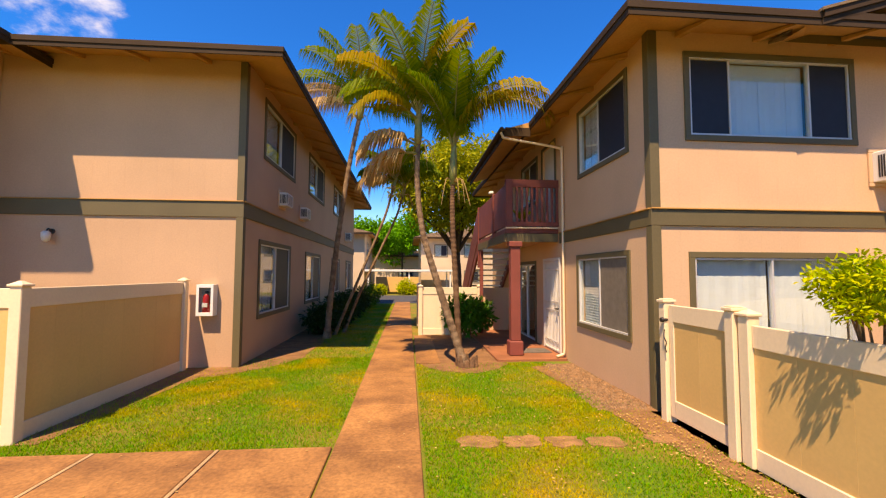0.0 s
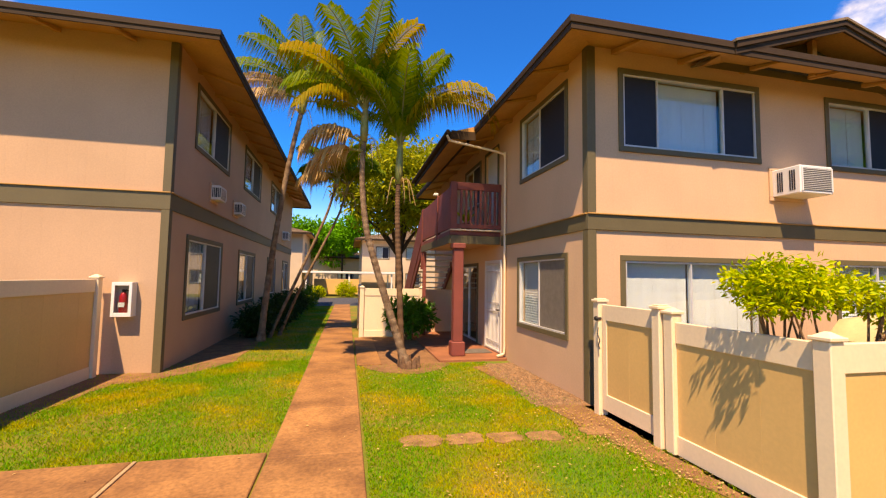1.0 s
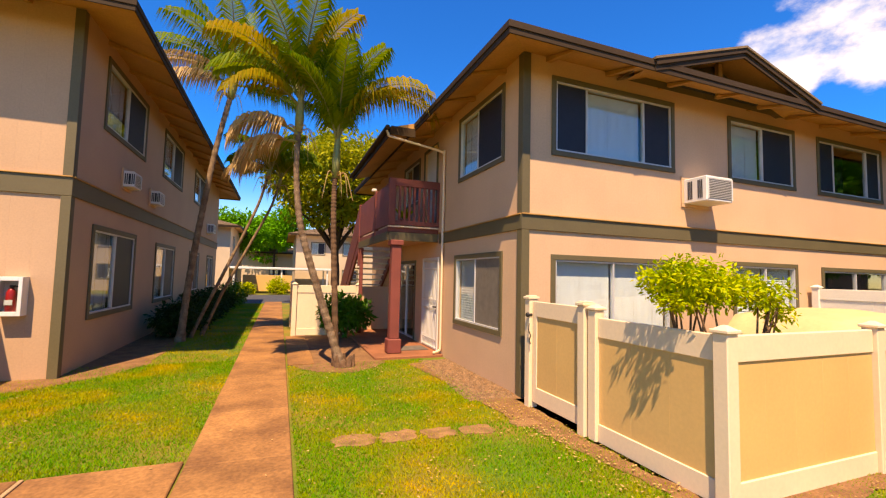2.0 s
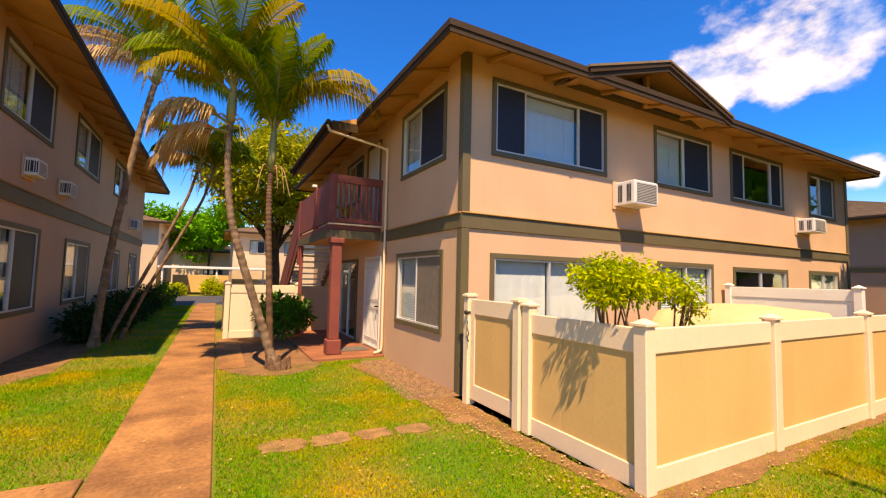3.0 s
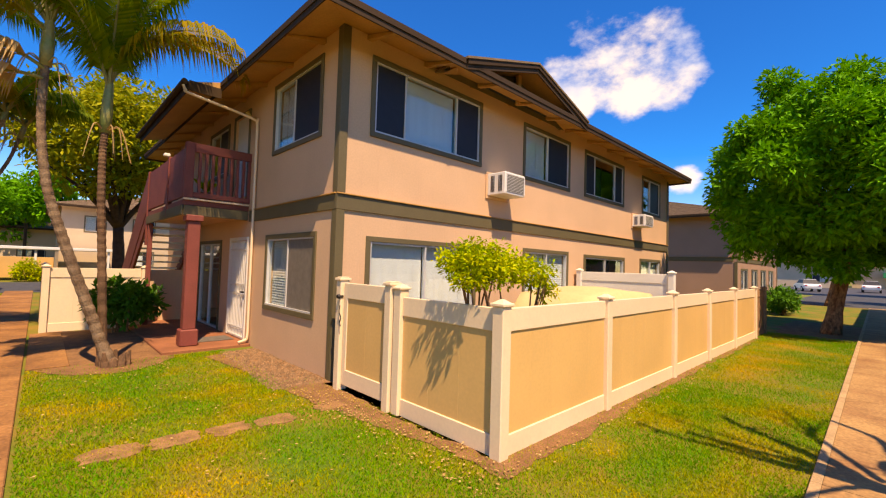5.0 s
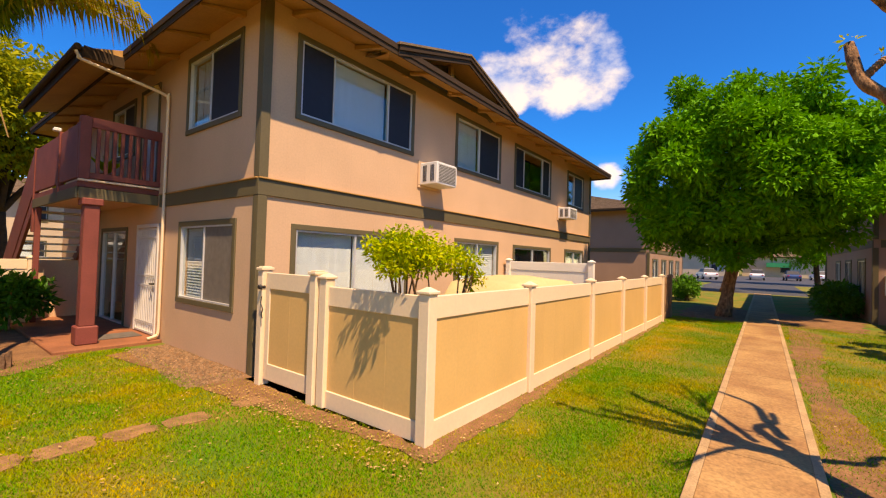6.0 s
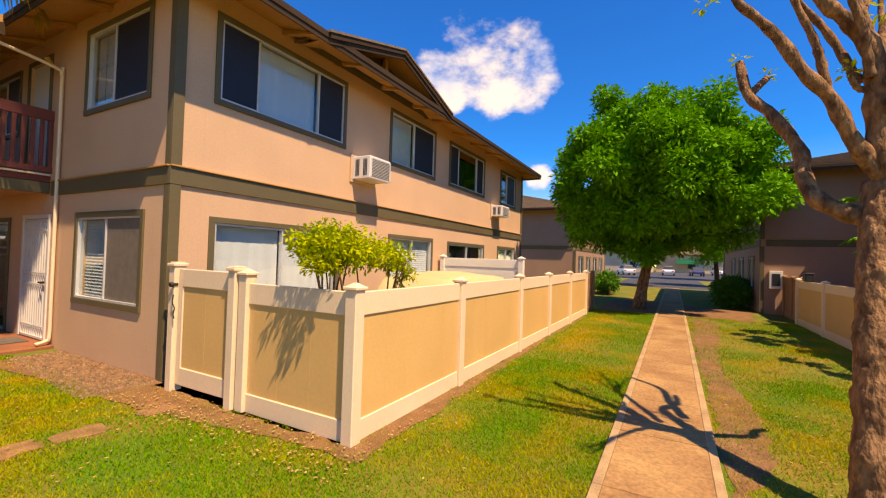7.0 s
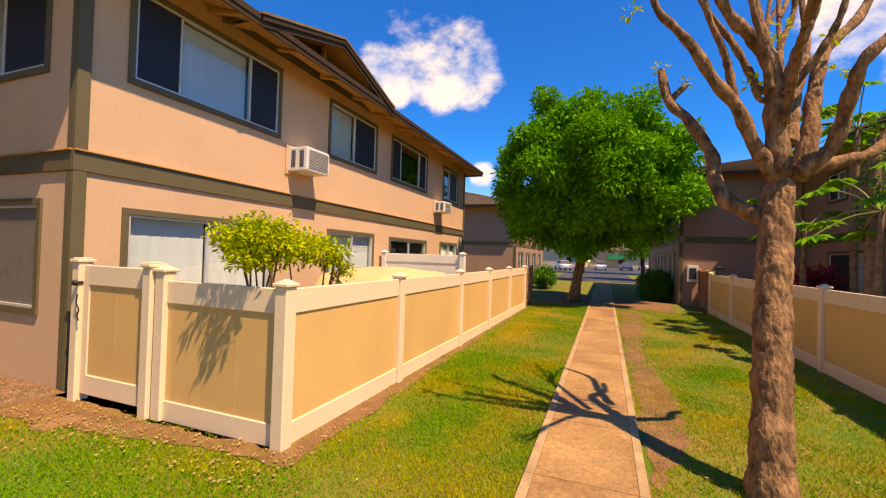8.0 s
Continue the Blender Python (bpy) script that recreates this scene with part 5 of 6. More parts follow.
palm("tall slender palm beside the shaded building", [(-2.03, 12.4, -0.03), (-1.92, 12.4, 1.4), (-1.76, 12.4, 2.9), (-1.48, 12.4, 5.0), (-1.2, 12.4, 6.5)], 0.11, 0.08, "palmbark",
     [(0, 55, 2.4, 90, "frond"), (40, 65, 2.4, 70, "frond"), (85, 58, 2.3, 80, "frond"), (130, 45, 2.3, 100, "frond"), (172, 25, 2.3, 70, "fronddry"), (190, 38, 2.4, 95, "frond"), (225, 50, 2.3, 90, "frond"), (270, 60, 2.3, 75, "frond"), (310, 42, 2.3, 105, "frond"), (345, 28, 2.2, 90, "frondgold"), (200, 70, 2.4, 50, "frond"), (60, 80, 2.5, 30, "frond"), (182, 8, 1.9, 60, "fronddry"), (15, 5, 1.8, 50, "frond")], 0.7, 5)
palm("thin pale palm leaning out of the hedge", [(-1.92, 13.0, -0.03), (-1.5, 13.0, 1.0), (-1.06, 13.0, 2.07), (-0.45, 13.0, 3.6), (-0.2, 13.0, 4.5)], 0.06, 0.045, "palmbark",
     [(20, 50, 1.5, 90, "frond"), (90, 60, 1.5, 70, "frond"), (150, 40, 1.5, 100, "frond"), (200, 55, 1.5, 80, "frond"), (260, 45, 1.5, 90, "frondgold"), (320, 60, 1.5, 70, "frond"), (180, 20, 1.3, 100, "fronddry")], 0.4, 6)
palm("thin pale palm with few fronds in the hedge", [(-1.72, 13.5, -0.03), (-1.2, 13.5, 1.3), (-0.59, 13.5, 2.63), (-0.1, 13.5, 3.7), (0.1, 13.5, 4.4)], 0.055, 0.04, "palmbark",
     [(0, 50, 1.3, 90, "frond"), (80, 60, 1.3, 70, "frond"), (160, 40, 1.3, 100, "frondgold"), (240, 55, 1.3, 80, "frond"), (310, 45, 1.3, 90, "frond")], 0.35, 7)
for k, (yaw, rise, z) in enumerate(((186, 30, 4.45), (172, 8, 4.3))):
    palm_frond("frond", lead, (0.46, 8.37, z), radians(yaw), radians(rise), 1.35, radians(115), M["fronddry"], 900 + k, 0.55)
# stump of offshoots at the palms' foot
bm = bmesh.new()
for k in range(9):
    a = k * 0.75
    b = Vector((1.5 + 0.14 * math.cos(a), 8.42 + 0.12 * math.sin(a), -0.03))
    tube(bm, [b, b + Vector((0.02 * math.cos(a), 0.02, 0.12)), b + Vector((0.05 * math.cos(a), 0.0, 0.16 + 0.05 * (k % 3)))], [0.07, 0.055, 0.02], 7, 0.15, k)
tagged(part("palm_stump", bm, M["palmbrown"]), "cut brown offshoot stumps at the palms' foot", "stump")


def limb_tree(name, label, limbs, bark, leaf_tips, seed):
    """A pruned tree: trunk and bare limbs, each limb a part, with cut ends and a few sprouts."""
    e = thing(name, (*limbs[0][0][0][:2], 0), label, "tree")
    rng = np.random.default_rng(seed)
    for i, (line, r0, r1) in enumerate(limbs):
        n = 170 if i == 0 else 44
        pts = spline(line, n)
        rad = [r0 + (r1 - r0) * k / (n - 1) for k in range(n)]
        if i == 0:
            rad = [r * min(1, 0.35 + (n - 1 - k) / 22.0) * (1 + 0.22 * max(0, 1 - k / 26.0)) * (1 + 0.04 * math.sin(k * 0.27)) for k, r in enumerate(rad)]
        else:
            rad = [r * (1 + 0.10 * math.sin(k * 1.1 + i)) for k, r in enumerate(rad)]
        bm = bmesh.new()
        tube(bm, pts, rad, 56 if i == 0 else 18, 0.0, seed + i)
        for v in bm.verts:
            q = v.co
            c = min(pts, key=lambda p: (p - q).length_squared)
            k = noise.noise(q * 9.0) * 0.09 + noise.noise((q.x * 34, q.y * 34, q.z * 12)) * 0.11 + noise.noise(q * 60) * 0.05 + 0.22 * max(0, noise.noise(q * 4.1)) ** 2
            v.co = c + (q - c) * (1 + k)
        part("trunk" if i == 0 else "limb", bm, M[bark], e, smooth=True)
    tips = [Vector(t) for t in leaf_tips]
    v, f = leaf_cloud(rng, [tuple(t) for t in tips], 16, (0.06, 0.06, 0.06), 0.06, 0.0)
    raw("sprout", v, f, M["bush"], e)["kind"] = "stuff"
    return e


def tp(u, v, depth=0.0):
    """A place in the pruned tree's crown: u runs across the path, v downwards, depth away along it; the crown widens with depth."""
    k = 0.00462 * (1 + depth / 3.5)
    du = (u - 784) * k - 2.615
    return (5.06 + 0.363 * du + 0.932 * depth, -1.56 - 0.932 * du + 0.363 * depth, 1.7 + (461 - v) * k)


limbs = [
    ([(4.5, -1.37, -0.05), (4.6, -1.38, 0.5), (4.74, -1.42, 1.1), (4.9, -1.47, 1.7), (5.05, -1.53, 2.2), (5.12, -1.57, 2.5)], 0.136, 0.108),
    ([tp(1345, 385), tp(1300, 368, 0.1), tp(1250, 343, 0.25), tp(1232, 305, 0.4), tp(1226, 262, 0.5), tp(1186, 202, 0.7), tp(1150, 168, 0.85), tp(1136, 112, 1.0)], 0.073, 0.042),
    ([tp(1152, 168, 0.85), tp(1168, 150, 0.85), tp(1180, 138, 0.85)], 0.032, 0.028),
    ([tp(1345, 310), tp(1303, 250), tp(1268, 178), tp(1222, 126), tp(1185, 70), tp(1149, 32), tp(1112, -10), tp(1090, -120)], 0.063, 0.023),
    ([tp(1262, 165), tp(1250, 110), tp(1238, 70), tp(1208, 0), tp(1195, -90)], 0.037, 0.019),
    ([tp(1345, 300), tp(1335, 180), tp(1330, 106), tp(1293, 48), tp(1245, 0), tp(1190, -110)], 0.089, 0.031),
    ([tp(1335, 110, 0.1), tp(1318, 50, 0.2), tp(1300, -20, 0.3), tp(1290, -140, 0.4)], 0.052, 0.023),
    ([tp(1350, 140, -0.05), tp(1375, 60, -0.15), tp(1400, 0, -0.2), tp(1430, -120, -0.3)], 0.044, 0.023),
    ([tp(1375, 300), tp(1400, 230), tp(1405, 160, 0.1), tp(1428, 64, 0.2), tp(1490, 0, 0.3), tp(1540, -100, 0.4)], 0.079, 0.031),
    ([tp(1380, 290, -0.05), tp(1440, 240, -0.15), tp(1470, 140, -0.3), tp(1492, 80, -0.4), tp(1570, 0, -0.5), tp(1640, -90, -0.6)], 0.063, 0.031),
    ([tp(1375, 290), tp(1450, 268), tp(1521, 245), tp(1575, 170), tp(1630, 120)], 0.052, 0.035),
    ([tp(1335, 160), tp(1310, 160), tp(1298, 145), tp(1293, 130)], 0.026, 0.019),
    ([tp(1370, 240, 0.3), tp(1380, 150, 0.6), tp(1400, 60, 0.9), tp(1385, -60, 1.1)], 0.052, 0.028),
]
tips = [tp(1136, 106, 1.0), tp(1180, 134, 0.85), tp(1293, 126), tp(1345, 30), tp(1090, -122), tp(1195, -92), tp(1440, 40), tp(1070, 5), tp(1452, 100)]
rt = random.Random(12)
for k in range(4):
    px = 1200 + 85 * k + rt.uniform(-12, 12)
    dep = rt.uniform(-0.5, 0.7)
    limbs.append(([tp(1310 + 14 * k, 150 - 10 * (k % 3), dep * 0.25), tp((1310 + 14 * k + px) / 2 + rt.uniform(-14, 14), 60, dep * 0.6), tp(px + rt.uniform(-10, 10), -30, dep * 0.8), tp(px + rt.uniform(-60, 40), -190, dep)], 0.035, 0.014))
    tips.append(tp(px, -190, dep))
for k in range(3):
    dep = (-1) ** k * (0.7 + 0.12 * k)
    px = 1345 + 34 * math.sin(k * 1.9)
    limbs.append(([tp(1352, 200, dep * 0.08), tp((px + 1352) / 2, 110, dep * 0.4), tp(px, 10 + 8 * k, dep * 0.8), tp(px + 30 * math.sin(k), -120, dep * 1.2)], 0.034, 0.014))
    limbs.append(([tp(px, 10 + 8 * k, dep * 0.8), tp(px + 25, -40, dep), tp(px + 70 * math.cos(k), -110, dep * 1.3)], 0.025, 0.012))
    tips.append(tp(px + 30 * math.sin(k), -120, dep * 1.2))
limb_tree("pruned_tree", "hard-pruned tree with rough brown trunk and bare limbs", limbs, "bark", tips, 21)


def leafy_tree(name, label, base, fork, c, r, clumps, per, spread, size, leaf, bark, seed, trunk_r=0.2, flat=-1.0, shell=0.55):
    rng = np.random.default_rng(seed)
    e = thing(name, (base[0], base[1], 0), label, "tree", "leafy trees")
    bm = bmesh.new()
    pts = spline([base, tuple((Vector(base) + Vector(fork)) / 2 + Vector((0.05, 0.03, 0))), fork], 12)
    tube(bm, pts, [trunk_r * (1.35 - 0.35 * min(1, k / 3)) * (1 - 0.02 * k) for k in range(12)], 12, 0.05, seed)
    part("trunk", bm, M[bark], e, smooth=True)
    cp = crown_points(rng, c, r, clumps, shell, flat)
    for k in range(9):
        t = Vector(cp[int(rng.integers(len(cp)))])
        f = Vector(fork)
        bm = bmesh.new()
        tube(bm, spline([f - Vector((0, 0, 0.1)), f.lerp(t, 0.45) + Vector((0, 0, 0.25)), f.lerp(t, 0.92)], 9), [trunk_r * 0.55 * (1 - k2 / 10) for k2 in range(9)], 7, 0.05, seed + k)
        part("limb", bm, M[bark], e, smooth=True)
    v, f = leaf_cloud(rng, cp, per, (spread, spread, spread * 0.8), size, 0.35)
    raw("crown", v, f, M[leaf], e)
    return e


leafy_tree("shade_tree", "dense round green tree with leaning trunk beside the walkway", (18.4, 1.0, -0.05), (18.7, 0.55, 2.7), (18.7, 0.42, 5.05), (4.2, 4.45, 3.6), 430, 270, 0.52, 0.2, "leaf", "bark", 31, 0.2, shell=0.45)
leafy_tree("flowering_tree", "wide yellow-flowering tree with dark forked trunk", (3.4, 26.2, -0.05), (3.3, 26, 3.2), (3.4, 25.5, 7.4), (4.3, 4.0, 3.2), 300, 70, 0.8, 0.3, "leafyellow", "darkbark", 32, 0.28)
leafy_tree("background_tree", "green tree over the carport", (-4.5, 47, -0.05), (-4.5, 47, 3), (-4.3, 47, 5.8), (4, 3, 2.4), 110, 60, 0.8, 0.4, "leaf", "darkbark", 33, 0.2)
leafy_tree("background_tree", "green tree behind the far building", (2.6, 56, -0.05), (2.6, 56, 4), (0.5, 56, 7.5), (3.4, 3, 3), 100, 60, 0.9, 0.45, "leaf", "darkbark", 34, 0.2)
leafy_tree("background_tree", "dark tree beyond the parking lot", (60, -5.5, -0.05), (60, -5.5, 3), (60, -5.0, 6.5), (4, 5, 3.6), 120, 60, 0.9, 0.45, "leaf", "darkbark", 35, 0.25)
leafy_tree("background_tree", "slender tree leaning over the far walkway", (36, 2.2, -0.05), (36.5, 1.6, 2.8), (37, 1.2, 4.6), (2.8, 2.2, 1.9), 110, 60, 0.6, 0.25, "leaf", "bark", 39, 0.12)
leafy_tree("background_tree", "dark tree beside the far lawn", (42, -3.4, -0.05), (42, -3.2, 2.4), (42, -3.0, 4.4), (3.0, 2.4, 2.6), 120, 60, 0.7, 0.28, "leaf", "darkbark", 46, 0.2)
leafy_tree("background_tree", "tree at the parking lot's edge", (57, 2.5, -0.05), (57, 2.5, 3), (57, 2.5, 5.4), (3.0, 2.6, 2.4), 110, 60, 0.8, 0.35, "leaf", "darkbark", 47, 0.2)
leafy_tree("background_tree", "wide tree behind the shop", (126, -2, -0.05), (126, -2, 4), (126, -2, 7.5), (5, 10, 4), 140, 60, 1.3, 0.6, "leaf", "darkbark", 48, 0.3)
leafy_tree("background_tree", "tree beyond the tan building", (14, 24, -0.05), (14, 24, 3), (9, 27, 6.0), (4, 4, 3.0), 110, 60, 0.9, 0.4, "leaf", "darkbark", 37, 0.25)
leafy_tree("background_tree", "tree between the far buildings", (-1, 62, -0.05), (-1, 62, 4), (-2, 62, 6.0), (4, 4, 3.4), 110, 60, 0.9, 0.5, "leaf", "darkbark", 38, 0.25)

# patio bush over the fence, shrub by the stair, hedges
rng = np.random.default_rng(5)
bush = thing("patio_bush", (4.25, 2.86, 0), "yellow-green bush with thin stems rising above the patio fence", "bush")
cps = crown_points(rng, (3.86, 2.86, 1.78), (0.52, 0.42, 0.27), 84, 0.4) + crown_points(rng, (4.62, 2.88, 1.72), (0.5, 0.36, 0.23), 46, 0.4) + crown_points(rng, (5.1, 2.86, 1.52), (0.2, 0.2, 0.2), 8, 0.4) + crown_points(rng, (3.55, 2.8, 1.66), (0.14, 0.25, 0.14), 6, 0.4)
v, f = leaf_cloud(rng, cps, 40, (0.115, 0.115, 0.085), 0.058, 0.2, 0.5)
raw("crown", v, f, M["bush"], bush)
for k in range(18):
    t = Vector(cps[int(rng.integers(len(cps)))])
    b = Vector((3.98 + 0.62 * (t.x > 4.3) + rng.normal() * 0.07, 2.86 + rng.normal() * 0.06, -0.02))
    bm = bmesh.new()
    tube(bm, spline([b, b.lerp(t, 0.6) + Vector((rng.normal() * 0.07, rng.normal() * 0.05, 0.0)), t], 8), [0.018 - 0.0017 * i for i in range(8)], 6)
    part("stem", bm, M["bark"], bush)
shrub("shrub", "glossy green shrub in front of the cream fence", "shrub", (2.0, 12.1, 0.72), (0.75, 0.45, 0.5), 60, 40, 0.2, 0.17, M["shrub"], 8)
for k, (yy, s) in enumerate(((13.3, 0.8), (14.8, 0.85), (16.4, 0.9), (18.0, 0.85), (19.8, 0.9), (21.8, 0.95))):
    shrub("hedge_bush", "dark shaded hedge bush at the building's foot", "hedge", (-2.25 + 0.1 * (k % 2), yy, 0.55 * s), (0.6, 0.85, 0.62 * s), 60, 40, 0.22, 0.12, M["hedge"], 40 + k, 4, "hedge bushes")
shrub("hedge_bush", "round green hedge bush at the end of the hedge", "hedge", (-1.9, 24.6, 0.6), (0.8, 1.0, 0.7), 60, 40, 0.25, 0.14, M["shrub"], 51, 4, "hedge bushes")
for k, (xx, yy) in enumerate(((21.8, -2.3), (23.0, -2.5), (24.4, -2.4))):
    shrub("hedge_bush", "round green hedge bush beside the far walkway", "hedge", (xx, yy, 0.6), (0.8, 0.75, 0.65), 60, 40, 0.25, 0.16, M["shrub"], 60 + k, 4, "hedge bushes")
for k, (xx, yy) in enumerate(((25.0, 3.0), (26.4, 3.3))):
    shrub("hedge_bush", "green hedge bush below the far building", "hedge", (xx, yy, 0.6), (0.8, 0.7, 0.6), 50, 40, 0.25, 0.16, M["shrub"], 70 + k, 4, "hedge bushes")


def papaya(label, base, top, ring, seed):
    """A papaya: slender trunk, long stalks and lobed leaves."""
    e = thing("papaya_tree", (base[0], base[1], 0), label, "tree", "papaya trees")
    bm = bmesh.new()
    tube(bm, spline([base, (Vector(base) + Vector(top)) / 2 + Vector((0.06, 0, 0)), top], 14), [0.085 - 0.003 * k for k in range(14)], 10, 0.06, seed)
    part("trunk", bm, M["palmbark"], e, smooth=True)
    rnd = random.Random(seed)
    for k in range(ring):
        a = k * 2.4 + rnd.random()
        rise = 0.75 - 1.3 * k / ring
        ln = 0.75 + 0.35 * rnd.random()
        t = Vector(top)
        tip = t + Vector((math.cos(a) * ln, math.sin(a) * ln, ln * rise))
        bm = bmesh.new()
        tube(bm, spline([t, t.lerp(tip, 0.5) + Vector((0, 0, 0.1)), tip], 6), [0.012] * 6, 5)
        st = part("leaf_stalk", bm, M["crownshaft"], e)
        verts, faces = [], []
        out = Vector((math.cos(a), math.sin(a), -0.25)).normalized()
        sd = Vector((-out.y, out.x, 0)).normalized()
        for j in range(9):
            b = -2.2 + 4.4 * j / 8
            d = out * math.cos(b) + sd * math.sin(b) + Vector((0, 0, -0.15))
            w = sd * math.cos(b) - out * math.sin(b)
            L0 = 0.36 * (0.8 + 0.3 * rnd.random()) * (1 - 0.1 * abs(b))
            for l, s, ww in ((L0 * 1.15, 0.0, 0.07), (L0 * 0.85, 0.35, 0.042), (L0 * 0.85, -0.35, 0.042)):
                dd = (d + w * s).normalized()
                i = len(verts)
                verts += [tip, tip + dd * l * 0.55 + w * ww, tip + dd * l - Vector((0, 0, 0.07)), tip + dd * l * 0.55 - w * ww]
                faces.append((i, i + 1, i + 2, i + 3))
        raw("leaf", [tuple(q) for q in verts], faces, M["papaya"], st)
    return e


papaya("papaya tree with lobed leaves behind the shaded fence", (12.4, -5.2, -0.05), (12.4, -5.2, 4.7), 20, 1)
papaya("low papaya tree behind the shaded fence", (13.2, -4.6, -0.05), (13.2, -4.6, 2.6), 12, 2)
papaya("papaya tree with yellowing leaves behind the fence", (10.2, -4.6, -0.05), (10.2, -4.6, 2.7), 12, 3)
shrub("red_shrub", "red-leaved shrub behind the shaded fence", "shrub", (15.2, -5.6, 1.3), (0.6, 0.5, 0.5), 26, 26, 0.2, 0.2, M["redleaf"], 80)
e = thing("vine_trunk", (11.2, -4.9, 0), "thin trunk wrapped in green vine behind the fence", "tree")
bm = bmesh.new()
tube(bm, spline([(11.2, -4.9, -0.03), (11.15, -4.9, 1.8), (11.2, -4.95, 4.2)], 12), [0.1] * 12, 9, 0.08, 4)
part("trunk", bm, M["palmbark"], e, smooth=True)
v, f = leaf_cloud(np.random.default_rng(9), [(11.18, -4.92, 2.4 + 0.12 * k) for k in range(18)], 26, (0.2, 0.2, 0.14), 0.11)
raw("vine", v, f, M["shrub"], e)

# ---- patio things behind the fence ----
cov = thing("covered_table", (8.3, 3.9, 0), "patio table under a sagging cream cloth cover", "patio table")
bm = bmesh.new()
nx, ny = 14, 10
grid = []
for i in range(nx + 1):
    row = []
    for j in range(ny + 1):
        u, w = i / nx, j / ny
        edge = min(u, 1 - u, w, 1 - w)
        z = 1.27 + 0.16 * math.sin(math.pi * u) ** 0.8 * math.sin(math.pi * w) ** 0.5 + 0.02 * noise.noise((u * 5, w * 5, 2)) - (0.25 if edge == 0 else 0)
        row.append(bm.verts.new((6.9 + 2.9 * u, 3.0 + 1.8 * w, z)))
    grid.append(row)
for i in range(nx):
    for j in range(ny):
        bm.faces.new((grid[i][j], grid[i + 1][j], grid[i + 1][j + 1], grid[i][j + 1]))
part("cloth_cover", bm, M["cover"], cov, smooth=True)
part("tabletop", boxes((7.05, 3.15, 1.1, 9.65, 4.65, 1.16), ch=0.01), M["brownfence"], cov)
for xx in (7.15, 9.5):
    for yy in (3.25, 4.5):
        part("leg", boxes((xx, yy, 0, xx + 0.06, yy + 0.06, 1.1), ch=0.005), M["brownfence"], cov)


# ---- further buildings ----
def block(label, x0, y0, x1, y1, wins, wall="wall", ze=5.13, banded=True, pitch=0.3):
    """A plainer building further off. wins: (face, holes)."""
    h = thing("apartment_building", ((x0 + x1) / 2, (y0 + y1) / 2, 0), label, "building", "apartment buildings")
    faces = {"s": (Face("y", y0, -1), x0, x1), "n": (Face("y", y1, 1), x0, x1), "w": (Face("x", x0, -1), y0 + 0.16, y1 - 0.16), "e": (Face("x", x1, 1), y0 + 0.16, y1 - 0.16)}
    for k, (f, a, b) in faces.items():
        holes = wins.get(k, [])
        part("wall", f.wall(a, b, -0.05, ze + 0.3, holes), M[wall], h)
        for hole in holes:
            window(h, f, *hole, [(0.5, "vblind"), (1, "screen")])
        if banded:
            band(h, f, a, b, 2.51, 2.755)
    if banded:
        for x, sx in ((x0, -1), (x1, 1)):
            for y, sy in ((y0, -1), (y1, 1)):
                corner_board(h, x, y, sx, sy, 2.78, ze + 0.25)
                corner_board(h, x, y, sx, sy, -0.03, 2.505)
    hip_roof(h, x0 - 0.75, y0 - 0.8, x1 + 0.75, y1 + 0.8, ze, pitch)
    return h


row_s = [(u, u + 1.7, z, z + 1.15) for u in (30.5, 33.5, 36.5, 39.5) for z in (0.9, 3.8)]
# the next three wear the darkened siding, shade painted in on every face
block("tan apartment building further along the walkway", 29.4, 5.6, 43, 17, {"s": row_s}, "wall_shaded")
block("tan apartment building with shaded end wall", 20.2, -11.5, 33, -3.0, {"n": [(u, u + 1.4, z, z + 1.3) for u in (21.6, 24.6, 27.6) for z in (0.8, 3.8)]}, "wall_shaded")
block("tan apartment wing behind the shaded fence", 6.0, -13.5, 20.19, -7.0, {"n": [(15.4, 18.1, 0.1, 2.13), (17.1, 18.2, 3.85, 4.7), (12.5, 14.2, 3.85, 4.9), (9.5, 11.2, 3.85, 4.9), (11.4, 13.2, 0.9, 2.1)]}, "wall_shaded")
block("cream two-storey building beyond the road", 1.6, 42, 14, 52, {"s": [(3.0, 4.2, 3.6, 4.7), (6.0, 7.4, 3.6, 4.7), (9.0, 10.4, 3.6, 4.7), (6.0, 7.4, 1.0, 2.1)]}, "wall_far", 5.3, False)
block("cream two-storey building beside the carport", -16, 38, -3.6, 50, {"s": [(-6.4, -5.2, 3.6, 4.7), (-6.4, -5.2, 1.0, 2.1), (-9.5, -8.2, 3.6, 4.7)], "e": [(40, 41.3, 3.6, 4.7), (43.5, 44.8, 1.0, 2.1)]}, "wall_far", 5.3, False)
block("low brown-roofed building far behind the carport", -5, 60, 4, 66, {"s": [(-1, 1, 1.0, 2.2)]}, "wall_far", 4.2, False)
block("low tan building beyond the parking lot", 98, 4, 110, 14, {"w": [(6, 8, 1, 2.2)]}, "wall_far", 4.5, False)
block("low shop building across the parking lot", 112, -12, 124, 3.5, {"w": [(-6, -3, 1, 2.2)]}, "wall_far", 4.0, False)
aw = thing("awning", (111.4, -2.6, 0), "green cloth awning on the far shop", "awning")
part("canopy", sloped(-4.6, -0.6, 2.0, 2.0, 110.2, 111.9, 0.9), M["green"], aw)

